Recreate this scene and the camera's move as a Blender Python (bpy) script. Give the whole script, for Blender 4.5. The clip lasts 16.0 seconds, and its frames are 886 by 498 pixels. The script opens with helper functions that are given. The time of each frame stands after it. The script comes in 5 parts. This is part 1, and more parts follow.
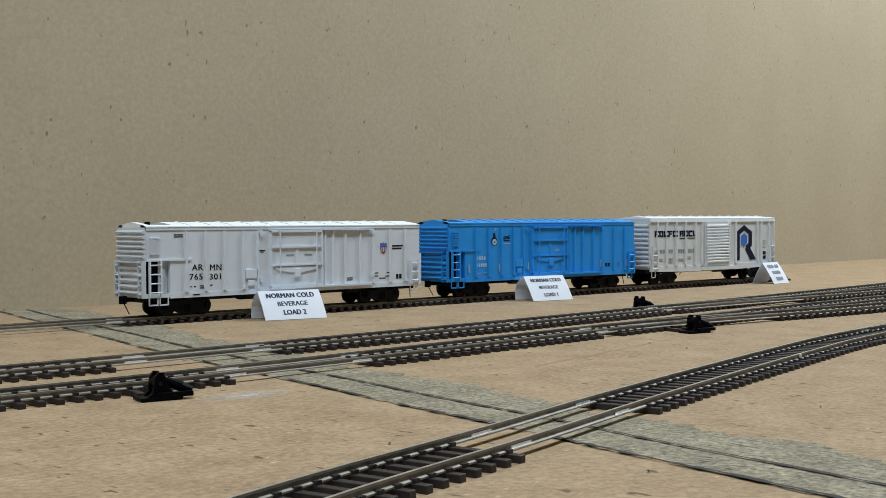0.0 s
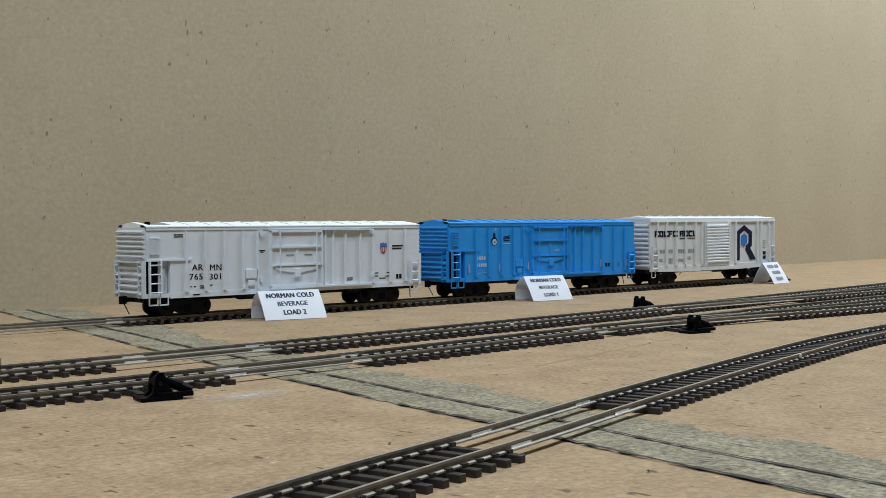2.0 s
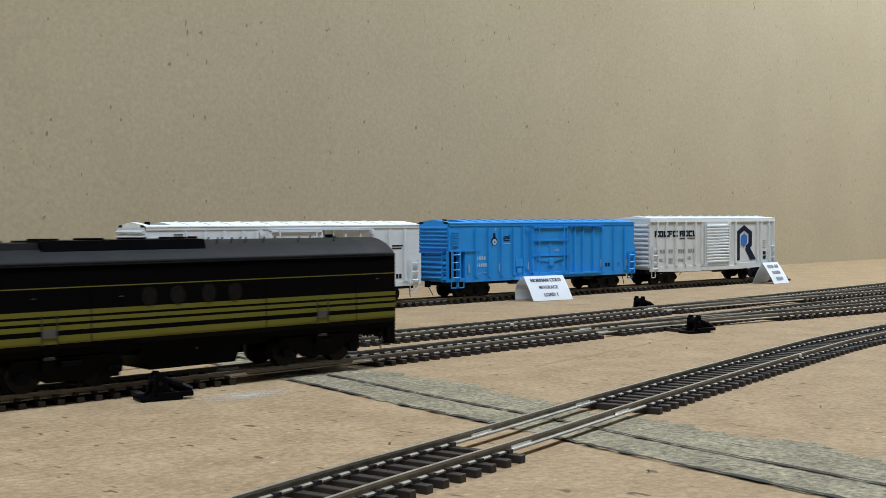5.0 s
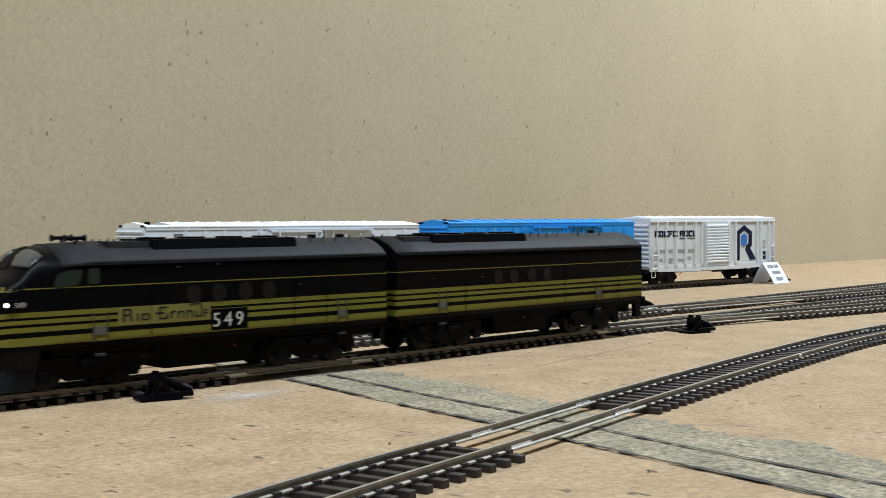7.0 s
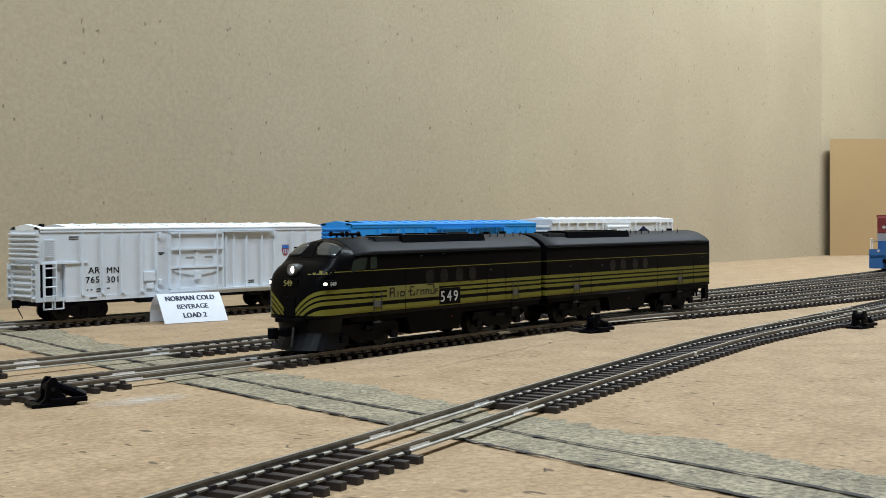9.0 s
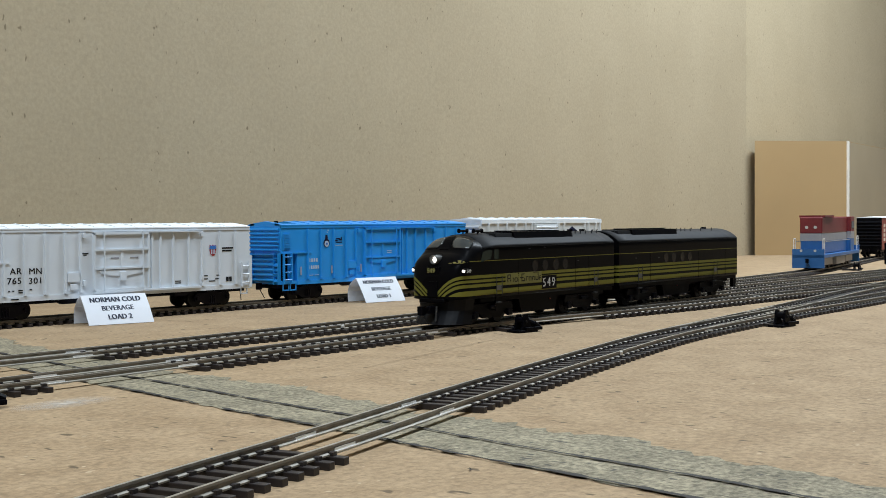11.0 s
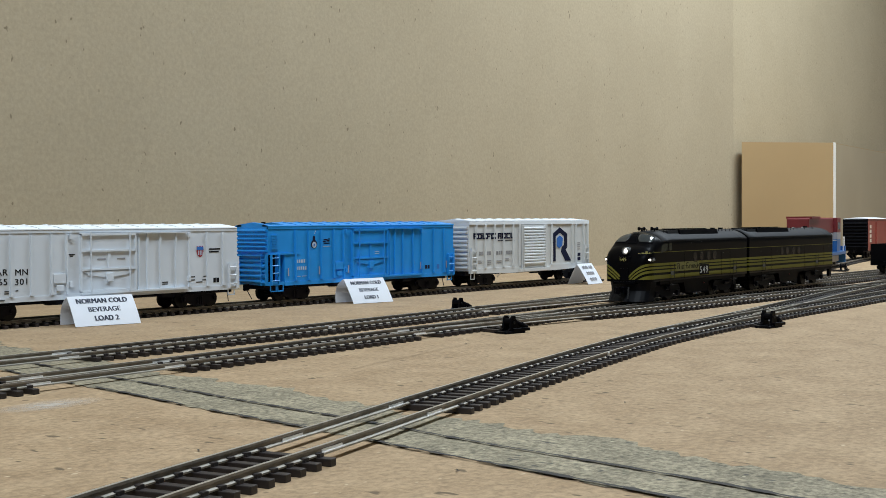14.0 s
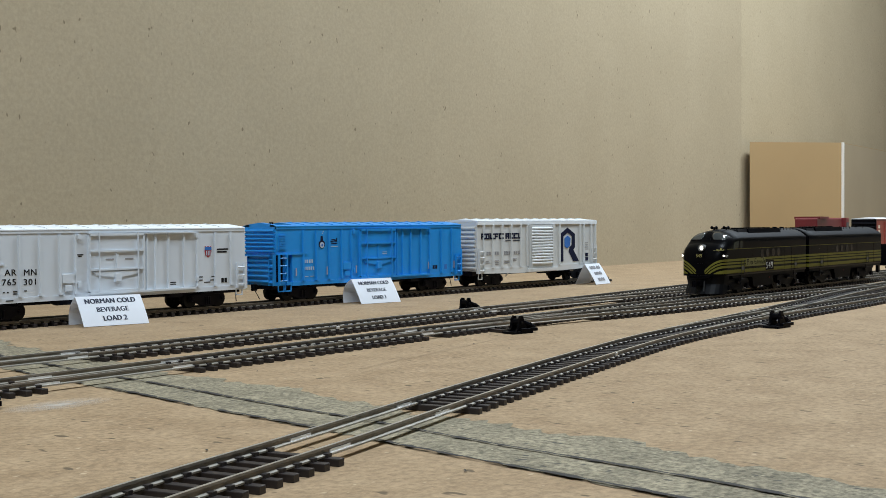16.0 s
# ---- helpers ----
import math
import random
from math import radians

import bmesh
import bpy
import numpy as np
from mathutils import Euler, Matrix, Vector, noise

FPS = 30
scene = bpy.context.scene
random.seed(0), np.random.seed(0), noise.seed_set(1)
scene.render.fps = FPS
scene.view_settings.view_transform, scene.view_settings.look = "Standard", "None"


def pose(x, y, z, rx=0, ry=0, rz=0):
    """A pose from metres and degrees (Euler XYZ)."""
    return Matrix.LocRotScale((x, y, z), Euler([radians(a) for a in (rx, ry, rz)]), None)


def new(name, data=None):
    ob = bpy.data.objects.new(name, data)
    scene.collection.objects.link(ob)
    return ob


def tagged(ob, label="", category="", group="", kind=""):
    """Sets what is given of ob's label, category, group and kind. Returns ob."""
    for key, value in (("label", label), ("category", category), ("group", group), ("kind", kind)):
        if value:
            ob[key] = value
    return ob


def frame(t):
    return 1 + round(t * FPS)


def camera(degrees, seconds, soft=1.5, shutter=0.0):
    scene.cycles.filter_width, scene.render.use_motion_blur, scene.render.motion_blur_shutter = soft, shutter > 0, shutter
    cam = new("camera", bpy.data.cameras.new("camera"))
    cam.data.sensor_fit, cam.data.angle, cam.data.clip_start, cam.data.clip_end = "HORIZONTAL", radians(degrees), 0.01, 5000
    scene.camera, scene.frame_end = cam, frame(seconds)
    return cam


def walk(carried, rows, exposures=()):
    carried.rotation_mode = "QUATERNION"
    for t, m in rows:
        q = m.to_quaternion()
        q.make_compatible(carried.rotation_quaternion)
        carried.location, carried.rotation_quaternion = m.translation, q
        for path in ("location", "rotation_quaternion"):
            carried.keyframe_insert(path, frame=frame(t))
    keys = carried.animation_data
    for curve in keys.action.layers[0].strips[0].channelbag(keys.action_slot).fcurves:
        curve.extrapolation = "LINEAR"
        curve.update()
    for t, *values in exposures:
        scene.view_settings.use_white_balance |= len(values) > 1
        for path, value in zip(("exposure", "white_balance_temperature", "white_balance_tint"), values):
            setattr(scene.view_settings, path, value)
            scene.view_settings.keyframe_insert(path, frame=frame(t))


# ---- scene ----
# HO-scale layout, true sizes in metres: x runs along the sidings, y away from the viewer, z up from the board.
cam = camera(40.85, 16.0, soft=0.8, shutter=0.4)
CAM_Z = 0.0578
CAM = [(0.0, 0.0, 0.0, -42.75, -1.36, 0.28), (7.6, 0.0, 0.0, -42.75, -1.36, 0.28), (8.0, 0.0, 0.0, -42.70, -1.40, 0.26),
       (8.5, 0.0008, -0.0007, -45.20, -1.33, 0.32), (9.0, 0.0014, -0.0014, -47.29, -1.32, 0.37),
       (9.5, 0.0016, -0.0016, -47.87, -1.33, 0.33), (10.0, 0.0020, -0.0020, -49.20, -1.35, 0.36),
       (10.2, 0.0021, -0.0022, -49.57, -1.35, 0.38), (11.2, 0.0024, -0.0026, -50.75, -1.32, 0.35),
       (12.3, 0.0025, -0.0027, -51.16, -1.30, 0.34), (13.0, 0.0025, -0.0027, -51.16, -1.28, 0.35),
       (13.5, 0.0025, -0.0027, -51.20, -1.28, 0.34), (14.0, 0.0025, -0.0027, -51.16, -1.28, 0.35),
       (14.5, 0.0025, -0.0027, -51.05, -1.28, 0.35), (15.0, 0.0025, -0.0026, -50.93, -1.27, 0.35),
       (15.5, 0.0024, -0.0026, -50.85, -1.27, 0.36), (16.0, 0.0024, -0.0026, -50.80, -1.27, 0.36)]
walk(cam, [(t, pose(x, y, CAM_Z, 90 + p, r, w)) for t, x, y, w, p, r in CAM], exposures=[(0.0, -0.01), (3.0, -0.01), (4.2, 0.02), (6.3, 0.37), (7.0, 0.43), (8.5, 0.42), (9.0, 0.35), (10.2, 0.22), (12.3, 0.13), (14.0, 0.08), (16.0, 0.04)])

# ---- light ----
world = bpy.data.worlds.new("room")
scene.world = world
world.use_nodes = True
world.node_tree.nodes["Background"].inputs[0].default_value = (0.9, 0.95, 1.0, 1)
world.node_tree.nodes["Background"].inputs[1].default_value = 0.15
LAMPS = [(1.60, 0.30, 1.15, 27.0), (-0.18, 0.10, 1.20, 17.0)]


# ---- materials ----
def material(name, color, rough=0.5, metal=0.0, vary=0.06, scale=120.0, bump=0.0, bump_scale=800.0, emit=0.0, spec=0.5, ior=None, alpha=1.0, trans=0.0):
    m = bpy.data.materials.new(name)
    m.use_nodes = True
    nt = m.node_tree
    b = nt.nodes["Principled BSDF"]
    b.inputs["Roughness"].default_value = rough
    b.inputs["Metallic"].default_value = metal
    b.inputs["Specular IOR Level"].default_value = spec
    b.inputs["Transmission Weight"].default_value = trans
    tc = nt.nodes.new("ShaderNodeTexCoord")
    if vary:
        n1 = nt.nodes.new("ShaderNodeTexNoise")
        n1.inputs["Scale"].default_value = scale
        n1.inputs["Detail"].default_value = 6
        nt.links.new(tc.outputs["Object"], n1.inputs["Vector"])
        r = nt.nodes.new("ShaderNodeValToRGB")
        r.color_ramp.elements[0].position, r.color_ramp.elements[1].position = 0.3, 0.7
        r.color_ramp.elements[0].color = (*[max(0, c * (1 - vary)) for c in color], 1)
        r.color_ramp.elements[1].color = (*[min(1, c * (1 + vary)) for c in color], 1)
        nt.links.new(n1.outputs["Fac"], r.inputs[0])
        nt.links.new(r.outputs[0], b.inputs["Base Color"])
        m["tint"] = r.name
    else:
        b.inputs["Base Color"].default_value = (*color, 1)
    if bump:
        n2 = nt.nodes.new("ShaderNodeTexNoise")
        n2.inputs["Scale"].default_value = bump_scale
        n2.inputs["Detail"].default_value = 3
        nt.links.new(tc.outputs["Object"], n2.inputs["Vector"])
        bp = nt.nodes.new("ShaderNodeBump")
        bp.inputs["Strength"].default_value = bump
        bp.inputs["Distance"].default_value = 0.0003
        nt.links.new(n2.outputs["Fac"], bp.inputs["Height"])
        nt.links.new(bp.outputs[0], b.inputs["Normal"])
    if emit:
        b.inputs["Emission Color"].default_value = (*color, 1)
        b.inputs["Emission Strength"].default_value = emit
    return m


def fibreboard(name, dark, light, fleck_dark, fleck_light, big, fine, fleck, grit=0.18, flecks=0.70, rough=0.85):
    """Pressed fibre sheet: soft clouding, fine grain, and short dark and pale flecks."""
    m = bpy.data.materials.new(name)
    m.use_nodes = True
    nt = m.node_tree
    L = nt.links.new
    b = nt.nodes["Principled BSDF"]
    b.inputs["Roughness"].default_value = rough
    b.inputs["Specular IOR Level"].default_value = 0.25
    tc = nt.nodes.new("ShaderNodeTexCoord")

    def noise_tex(scale, detail=4, stretch=None, rough_=0.55):
        n = nt.nodes.new("ShaderNodeTexNoise")
        n.inputs["Scale"].default_value, n.inputs["Detail"].default_value = scale, detail
        n.inputs["Roughness"].default_value = rough_
        src = tc.outputs["Object"]
        if stretch:
            mp = nt.nodes.new("ShaderNodeMapping")
            mp.inputs["Scale"].default_value = stretch
            mp.inputs["Rotation"].default_value = (0.2, 0.3, 0.4)
            L(src, mp.inputs[0])
            src = mp.outputs[0]
        L(src, n.inputs["Vector"])
        return n.outputs["Fac"]

    def ramp(src, p0, p1, c0=(0, 0, 0, 1), c1=(1, 1, 1, 1)):
        r = nt.nodes.new("ShaderNodeValToRGB")
        r.color_ramp.elements[0].position, r.color_ramp.elements[1].position = p0, p1
        r.color_ramp.elements[0].color, r.color_ramp.elements[1].color = c0, c1
        L(src, r.inputs[0])
        return r.outputs[0]

    def mix(fac, a, c):
        x = nt.nodes.new("ShaderNodeMix")
        x.data_type = "RGBA"
        for s, v in ((x.inputs["Factor"], fac), (x.inputs["A"], a), (x.inputs["B"], c)):
            if isinstance(v, (tuple, float)):
                s.default_value = v
            else:
                L(v, s)
        return x.outputs["Result"]

    cloud = ramp(noise_tex(big, 5), 0.3, 0.7, (*dark, 1), (*light, 1))
    grain = ramp(noise_tex(fine, 3, None, 0.7), 0.35, 0.65, (*[1 - grit] * 3, 1), (*[1 + grit] * 3, 1))
    mul = nt.nodes.new("ShaderNodeMix")
    mul.data_type, mul.blend_type = "RGBA", "MULTIPLY"
    mul.inputs["Factor"].default_value = 1.0
    L(cloud, mul.inputs["A"])
    L(grain, mul.inputs["B"])
    col = mul.outputs["Result"]
    col = mix(ramp(noise_tex(fleck, 1, (1, 0.45, 0.6)), flecks, flecks + 0.05), col, (*fleck_dark, 1))
    col = mix(ramp(noise_tex(fleck * 1.3, 1, (0.8, 1, 0.8)), 0.73, 0.80), col, (*fleck_light, 1))
    L(col, b.inputs["Base Color"])
    bp = nt.nodes.new("ShaderNodeBump")
    bp.inputs["Strength"].default_value, bp.inputs["Distance"].default_value = 0.35, 0.0004
    L(noise_tex(fine * 0.8, 3), bp.inputs["Height"])
    L(bp.outputs[0], b.inputs["Normal"])
    return m


BOARD = fibreboard("board", (0.268, 0.183, 0.104), (0.356, 0.253, 0.150), (0.13, 0.092, 0.055), (0.47, 0.36, 0.235), 48, 430, 300, 0.21)
HARDBOARD = fibreboard("hardboard", (0.385, 0.315, 0.208), (0.425, 0.35, 0.235), (0.22, 0.175, 0.11), (0.43, 0.36, 0.25), 6, 330, 230, 0.07, 0.735)
HARDBOARD_2 = fibreboard("hardboard_pale", (0.425, 0.350, 0.230), (0.465, 0.385, 0.258), (0.28, 0.23, 0.15), (0.50, 0.43, 0.31), 6, 330, 230, 0.07, 0.735)
GREYSTRIP = fibreboard("grey_strip", (0.165, 0.143, 0.098), (0.285, 0.246, 0.168), (0.07, 0.065, 0.055), (0.42, 0.37, 0.26), 60, 520, 330, 0.46)
PENCIL = material("pencil", (0.275, 0.190, 0.110), 0.8, vary=0.15)
GLUE = material("dried_glue", (0.62, 0.57, 0.50), 0.6, vary=0.14, scale=150)
GLUE_NODES = GLUE.node_tree
GLUE_TC = GLUE_NODES.nodes.new("ShaderNodeTexCoord")
GLUE_MAP = GLUE_NODES.nodes.new("ShaderNodeMapping")
GLUE_MAP.inputs["Location"].default_value, GLUE_MAP.inputs["Scale"].default_value = (-1, -1, 0), (2, 2, 0)
GLUE_FADE = GLUE_NODES.nodes.new("ShaderNodeTexGradient")
GLUE_FADE.gradient_type = "SPHERICAL"
GLUE_SPOTS = GLUE_NODES.nodes.new("ShaderNodeTexNoise")
GLUE_SPOTS.inputs["Scale"].default_value = 260
GLUE_FAC = GLUE_NODES.nodes.new("ShaderNodeMath")
GLUE_FAC.operation = "MULTIPLY"
GLUE_CLEAR = GLUE_NODES.nodes.new("ShaderNodeBsdfTransparent")
GLUE_OUT = GLUE_NODES.nodes.new("ShaderNodeMixShader")
GLUE_NODES.links.new(GLUE_TC.outputs["Generated"], GLUE_MAP.inputs[0])
GLUE_NODES.links.new(GLUE_MAP.outputs[0], GLUE_FADE.inputs[0])
GLUE_NODES.links.new(GLUE_TC.outputs["Object"], GLUE_SPOTS.inputs["Vector"])
GLUE_NODES.links.new(GLUE_FADE.outputs["Fac"], GLUE_FAC.inputs[0])
GLUE_NODES.links.new(GLUE_SPOTS.outputs["Fac"], GLUE_FAC.inputs[1])
GLUE_NODES.links.new(GLUE_FAC.outputs[0], GLUE_OUT.inputs[0])
GLUE_NODES.links.new(GLUE_CLEAR.outputs[0], GLUE_OUT.inputs[1])
GLUE_NODES.links.new(GLUE_NODES.nodes["Principled BSDF"].outputs[0], GLUE_OUT.inputs[2])
GLUE_NODES.links.new(GLUE_OUT.outputs[0], GLUE_NODES.nodes["Material Output"].inputs[0])
CARTON = material("carton", (0.355, 0.235, 0.108), 0.7, vary=0.05, scale=9)
CARTON_SIDE = material("carton_side", (0.335, 0.272, 0.178), 0.7, vary=0.05, scale=9)
TAPE = material("edge_tape", (0.85, 0.82, 0.76), 0.5, vary=0.03)
PLASTER = material("plaster", (0.38, 0.38, 0.38), 0.9, vary=0.05, scale=3)
CEILING = material("ceiling_paint", (0.70, 0.70, 0.69), 0.9, vary=0.03, scale=3)
LAMP_GLOW = material("lamp_glow", (1.0, 0.97, 0.90), 0.5, vary=0, emit=3)
SEAM = material("seam", (0.035, 0.03, 0.027), 0.9, vary=0.2)
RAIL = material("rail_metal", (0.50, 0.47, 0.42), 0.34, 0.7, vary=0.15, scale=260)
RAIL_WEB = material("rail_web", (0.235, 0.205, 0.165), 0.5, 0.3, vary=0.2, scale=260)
# paler than the web: light caught along the foot is put into this colour
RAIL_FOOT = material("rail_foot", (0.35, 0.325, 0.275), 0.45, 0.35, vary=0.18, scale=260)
JOINER = material("bright_metal", (0.80, 0.79, 0.76), 0.36, 0.4, vary=0.08, scale=300)
TIE = material("tie_plastic", (0.020, 0.0145, 0.0135), 0.5, vary=0.25, scale=240, bump=0.3)
BLACK = material("black_plastic", (0.0022, 0.0022, 0.0036), 0.40, vary=0.2, scale=200, spec=0.06)
UNDER = material("underframe", (0.004, 0.004, 0.009), 0.5, vary=0.2, scale=300, spec=0.14)
WHEEL = material("wheel_metal", (0.009, 0.009, 0.0095), 0.5, 0.2, vary=0.15, spec=0.2)
GREY_CAR = material("pale_grey_paint", (0.630, 0.675, 0.720), 0.42, vary=0.035, scale=60, bump=0.05)
WHITE_ROOF = material("white_roof_paint", (0.82, 0.86, 0.89), 0.45, vary=0.03, scale=60)
BLUE_CAR = material("blue_paint", (0.014, 0.262, 0.69), 0.40, vary=0.05, scale=60, bump=0.05)
ROCK_CAR = material("off_white_paint", (0.63, 0.645, 0.64), 0.45, vary=0.04, scale=60, bump=0.05)
INK = material("black_ink", (0.012, 0.012, 0.014), 0.6, vary=0.1, spec=0.12)
NAVY = material("navy_ink", (0.008, 0.011, 0.035), 0.6, vary=0.1, spec=0.15)
LOGO_BLUE = material("logo_blue", (0.03, 0.15, 0.48), 0.5, vary=0.05)
LOGO_RED = material("logo_red", (0.34, 0.025, 0.03), 0.5, vary=0.05)
PALE_INK = material("pale_ink", (0.42, 0.50, 0.60), 0.6, vary=0.05)
PAPER = material("paper", (0.86, 0.89, 0.94), 0.8, vary=0.02, scale=90)
PAPER_NODES = PAPER.node_tree
TRANSLUCENT = PAPER_NODES.nodes.new("ShaderNodeBsdfTranslucent")
TRANSLUCENT.inputs[0].default_value = (0.85, 0.86, 0.88, 1)
PAPER_MIX = PAPER_NODES.nodes.new("ShaderNodeMixShader")
PAPER_MIX.inputs[0].default_value = 0.3
PAPER_NODES.links.new(PAPER_NODES.nodes["Principled BSDF"].outputs[0], PAPER_MIX.inputs[1])
PAPER_NODES.links.new(TRANSLUCENT.outputs[0], PAPER_MIX.inputs[2])
PAPER_NODES.links.new(PAPER_MIX.outputs[0], PAPER_NODES.nodes["Material Output"].inputs[0])
CARD_INK = material("card_ink", (0.012, 0.018, 0.04), 0.7, vary=0.1)
PILOT_BLACK = material("pilot_black", (0.0055, 0.0060, 0.0075), 0.5, vary=0.15, spec=0.12)
ROOF_GREY = material("loco_roof", (0.0125, 0.013, 0.0145), 0.62, spec=0.16, vary=0.2, scale=120, bump=0.1)
LOCO_BLACK = material("loco_black", (0.0025, 0.0025, 0.0034), 0.36, vary=0.2, scale=80, spec=0.04)
YELLOW = material("stripe_yellow", (0.165, 0.158, 0.032), 0.45, vary=0.08, scale=90)
LETTER_GOLD = material("letter_gold", (0.34, 0.31, 0.10), 0.5, vary=0.05)
NUMBER_WHITE = material("number_white", (0.50, 0.50, 0.48), 0.5, vary=0.04)
GRAB = material("grab_metal", (0.035, 0.035, 0.034), 0.5, vary=0.08, spec=0.2)
PLATE = material("grey_step", (0.105, 0.105, 0.10), 0.5, vary=0.12, spec=0.3)
GLASS = material("window_glass", (0.05, 0.055, 0.055), 0.08, vary=0.05, spec=0.7)
PORT_GLASS = material("porthole_glass", (0.0085, 0.0085, 0.009), 0.2, vary=0.1, spec=0.12)
GLASS_PALE = material("window_pale", (0.016, 0.026, 0.021), 0.2, vary=0.1, spec=0.2)
HEAD_GLOW = material("headlight_glow", (1.0, 0.97, 0.88), 0.3, vary=0, emit=2.2)
MARKER_GLOW = material("marker_glow", (1.0, 0.93, 0.80), 0.3, vary=0, emit=2.2)
RED_PAINT = material("dark_red_paint", (0.165, 0.016, 0.020), 0.42, vary=0.08)
SILVER_PAINT = material("silver_paint", (0.30, 0.30, 0.32), 0.45, vary=0.06)
LOCO_BLUE = material("mid_blue_paint", (0.018, 0.115, 0.33), 0.42, vary=0.06)
BROWN_RED = material("boxcar_red", (0.25, 0.045, 0.03), 0.5, vary=0.1)
CREAM = material("cream_lettering", (0.66, 0.58, 0.48), 0.6, vary=0.05)


# ---- mesh helpers ----
def box(bm, x0, x1, y0, y1, z0, z1):
    vs = [bm.verts.new(p) for p in ((x0, y0, z0), (x1, y0, z0), (x1, y1, z0), (x0, y1, z0), (x0, y0, z1), (x1, y0, z1), (x1, y1, z1), (x0, y1, z1))]
    for f in ((0, 3, 2, 1), (4, 5, 6, 7), (0, 1, 5, 4), (1, 2, 6, 5), (2, 3, 7, 6), (3, 0, 4, 7)):
        bm.faces.new([vs[i] for i in f])
    return bm


def blk(*a):
    return box(bmesh.new(), *a)


def soft_box(bevel, *a):
    bm = blk(*a)
    bmesh.ops.bevel(bm, geom=bm.edges[:], offset=bevel, segments=2, profile=0.5, affect="EDGES")
    return bm


def cyl(bm, p, q, r, n=12, r2=None):
    """A closed rod from p to q."""
    p, q = Vector(p), Vector(q)
    d = (q - p).normalized()
    a = d.orthogonal().normalized()
    c = d.cross(a)
    r2 = r if r2 is None else r2
    ring = lambda o, rr: [bm.verts.new(o + (a * math.cos(i * math.tau / n) + c * math.sin(i * math.tau / n)) * rr) for i in range(n)]
    u, v = ring(p, r), ring(q, r2)
    for i in range(n):
        bm.faces.new((u[i], u[(i + 1) % n], v[(i + 1) % n], v[i]))
    bm.faces.new(u[::-1])
    bm.faces.new(v)
    return bm


def rod(p, q, r, n=10, r2=None):
    return cyl(bmesh.new(), p, q, r, n, r2)


def prism(bm, outline, axis, a, b):
    """A closed outline swept from a to b along x, y or z. The outline gives the other two coordinates in order."""
    put = {"x": lambda u, v, w: (w, u, v), "y": lambda u, v, w: (u, w, v), "z": lambda u, v, w: (u, v, w)}[axis]
    f = [bm.verts.new(put(u, v, a)) for u, v in outline]
    g = [bm.verts.new(put(u, v, b)) for u, v in outline]
    n = len(f)
    for i in range(n):
        bm.faces.new((f[i], f[(i + 1) % n], g[(i + 1) % n], g[i]))
    bm.faces.new(f[::-1])
    bm.faces.new(g)
    return bm


def mesh_of(name, bm, mat, smooth=False):
    bmesh.ops.recalc_face_normals(bm, faces=bm.faces[:])
    me = bpy.data.meshes.new(name)
    bm.to_mesh(me)
    bm.free()
    me.materials.append(mat)
    if smooth:
        for p in me.polygons:
            p.use_smooth = True
    return me


def part(name, bm, mat, parent, label="", smooth=False):
    ob = new(name, mesh_of(name, bm, mat, smooth))
    ob.parent = parent
    return tagged(ob, label) if label else ob


def thing(name, label, category, group="", kind="", m=None):
    ob = new(name)
    ob.empty_display_size = 0.01
    if m is not None:
        ob.matrix_basis = m
    return tagged(ob, label, category, group, kind)


def solid(name, bm, mat, label, category, kind="structure", smooth=False):
    return tagged(new(name, mesh_of(name, bm, mat, smooth)), label, category, kind=kind)


def lettering(text, size, mat, parent, m, name="lettering", spread=1.0, stretch=1.0, fat=0.0, shear=0.0, align="LEFT"):
    cu = bpy.data.curves.new(name, "FONT")
    cu.body, cu.size, cu.extrude, cu.space_character = text, size, 0.00006, spread
    cu.shear, cu.align_x = shear, align
    cu.resolution_u = 3
    tmp = bpy.data.objects.new(name, cu)
    me = bpy.data.meshes.new_from_object(tmp)
    bpy.data.objects.remove(tmp)
    bpy.data.curves.remove(cu)
    me.transform(Matrix.Diagonal((stretch, 1, 1, 1)))
    if fat:
        bm = bmesh.new()
        for k in (-1, 1):
            n = len(bm.verts)
            bm.from_mesh(me)
            bmesh.ops.translate(bm, verts=list(bm.verts)[n:], vec=(k * fat, 0, k * 0.00001))
        bm.to_mesh(me)
        bm.free()
    me.name = name
    me.materials.clear()
    me.materials.append(mat)
    ob = new(name, me)
    ob.parent, ob.matrix_basis = parent, m
    return ob


# ---- tracks: centre lines as smoothed polylines ----
GAUGE, TIE_H, RAIL_TOP = 0.00825, 0.0019, 0.0042


class Line:
    def __init__(self, ctl, smooth=0.03):
        a = np.array(ctl)
        self.x = np.arange(a[0, 0], a[-1, 0], 0.002)
        y = np.interp(self.x, a[:, 0], a[:, 1])
        k = int(smooth / 0.002)
        self.y = np.convolve(np.pad(y, k, mode="reflect", reflect_type="odd"), np.ones(2 * k + 1) / (2 * k + 1), "valid")
        self.d = np.concatenate([[0], np.cumsum(np.hypot(np.diff(self.x), np.diff(self.y)))])

    def at(self, u):
        return float(np.interp(u, self.d, self.x)), float(np.interp(u, self.d, self.y))

    def of_x(self, x):
        return float(np.interp(x, self.x, self.d))

    def turn(self, u):
        (a, b), (c, d) = self.at(u - 0.004), self.at(u + 0.004)
        return math.atan2(d - b, c - a)


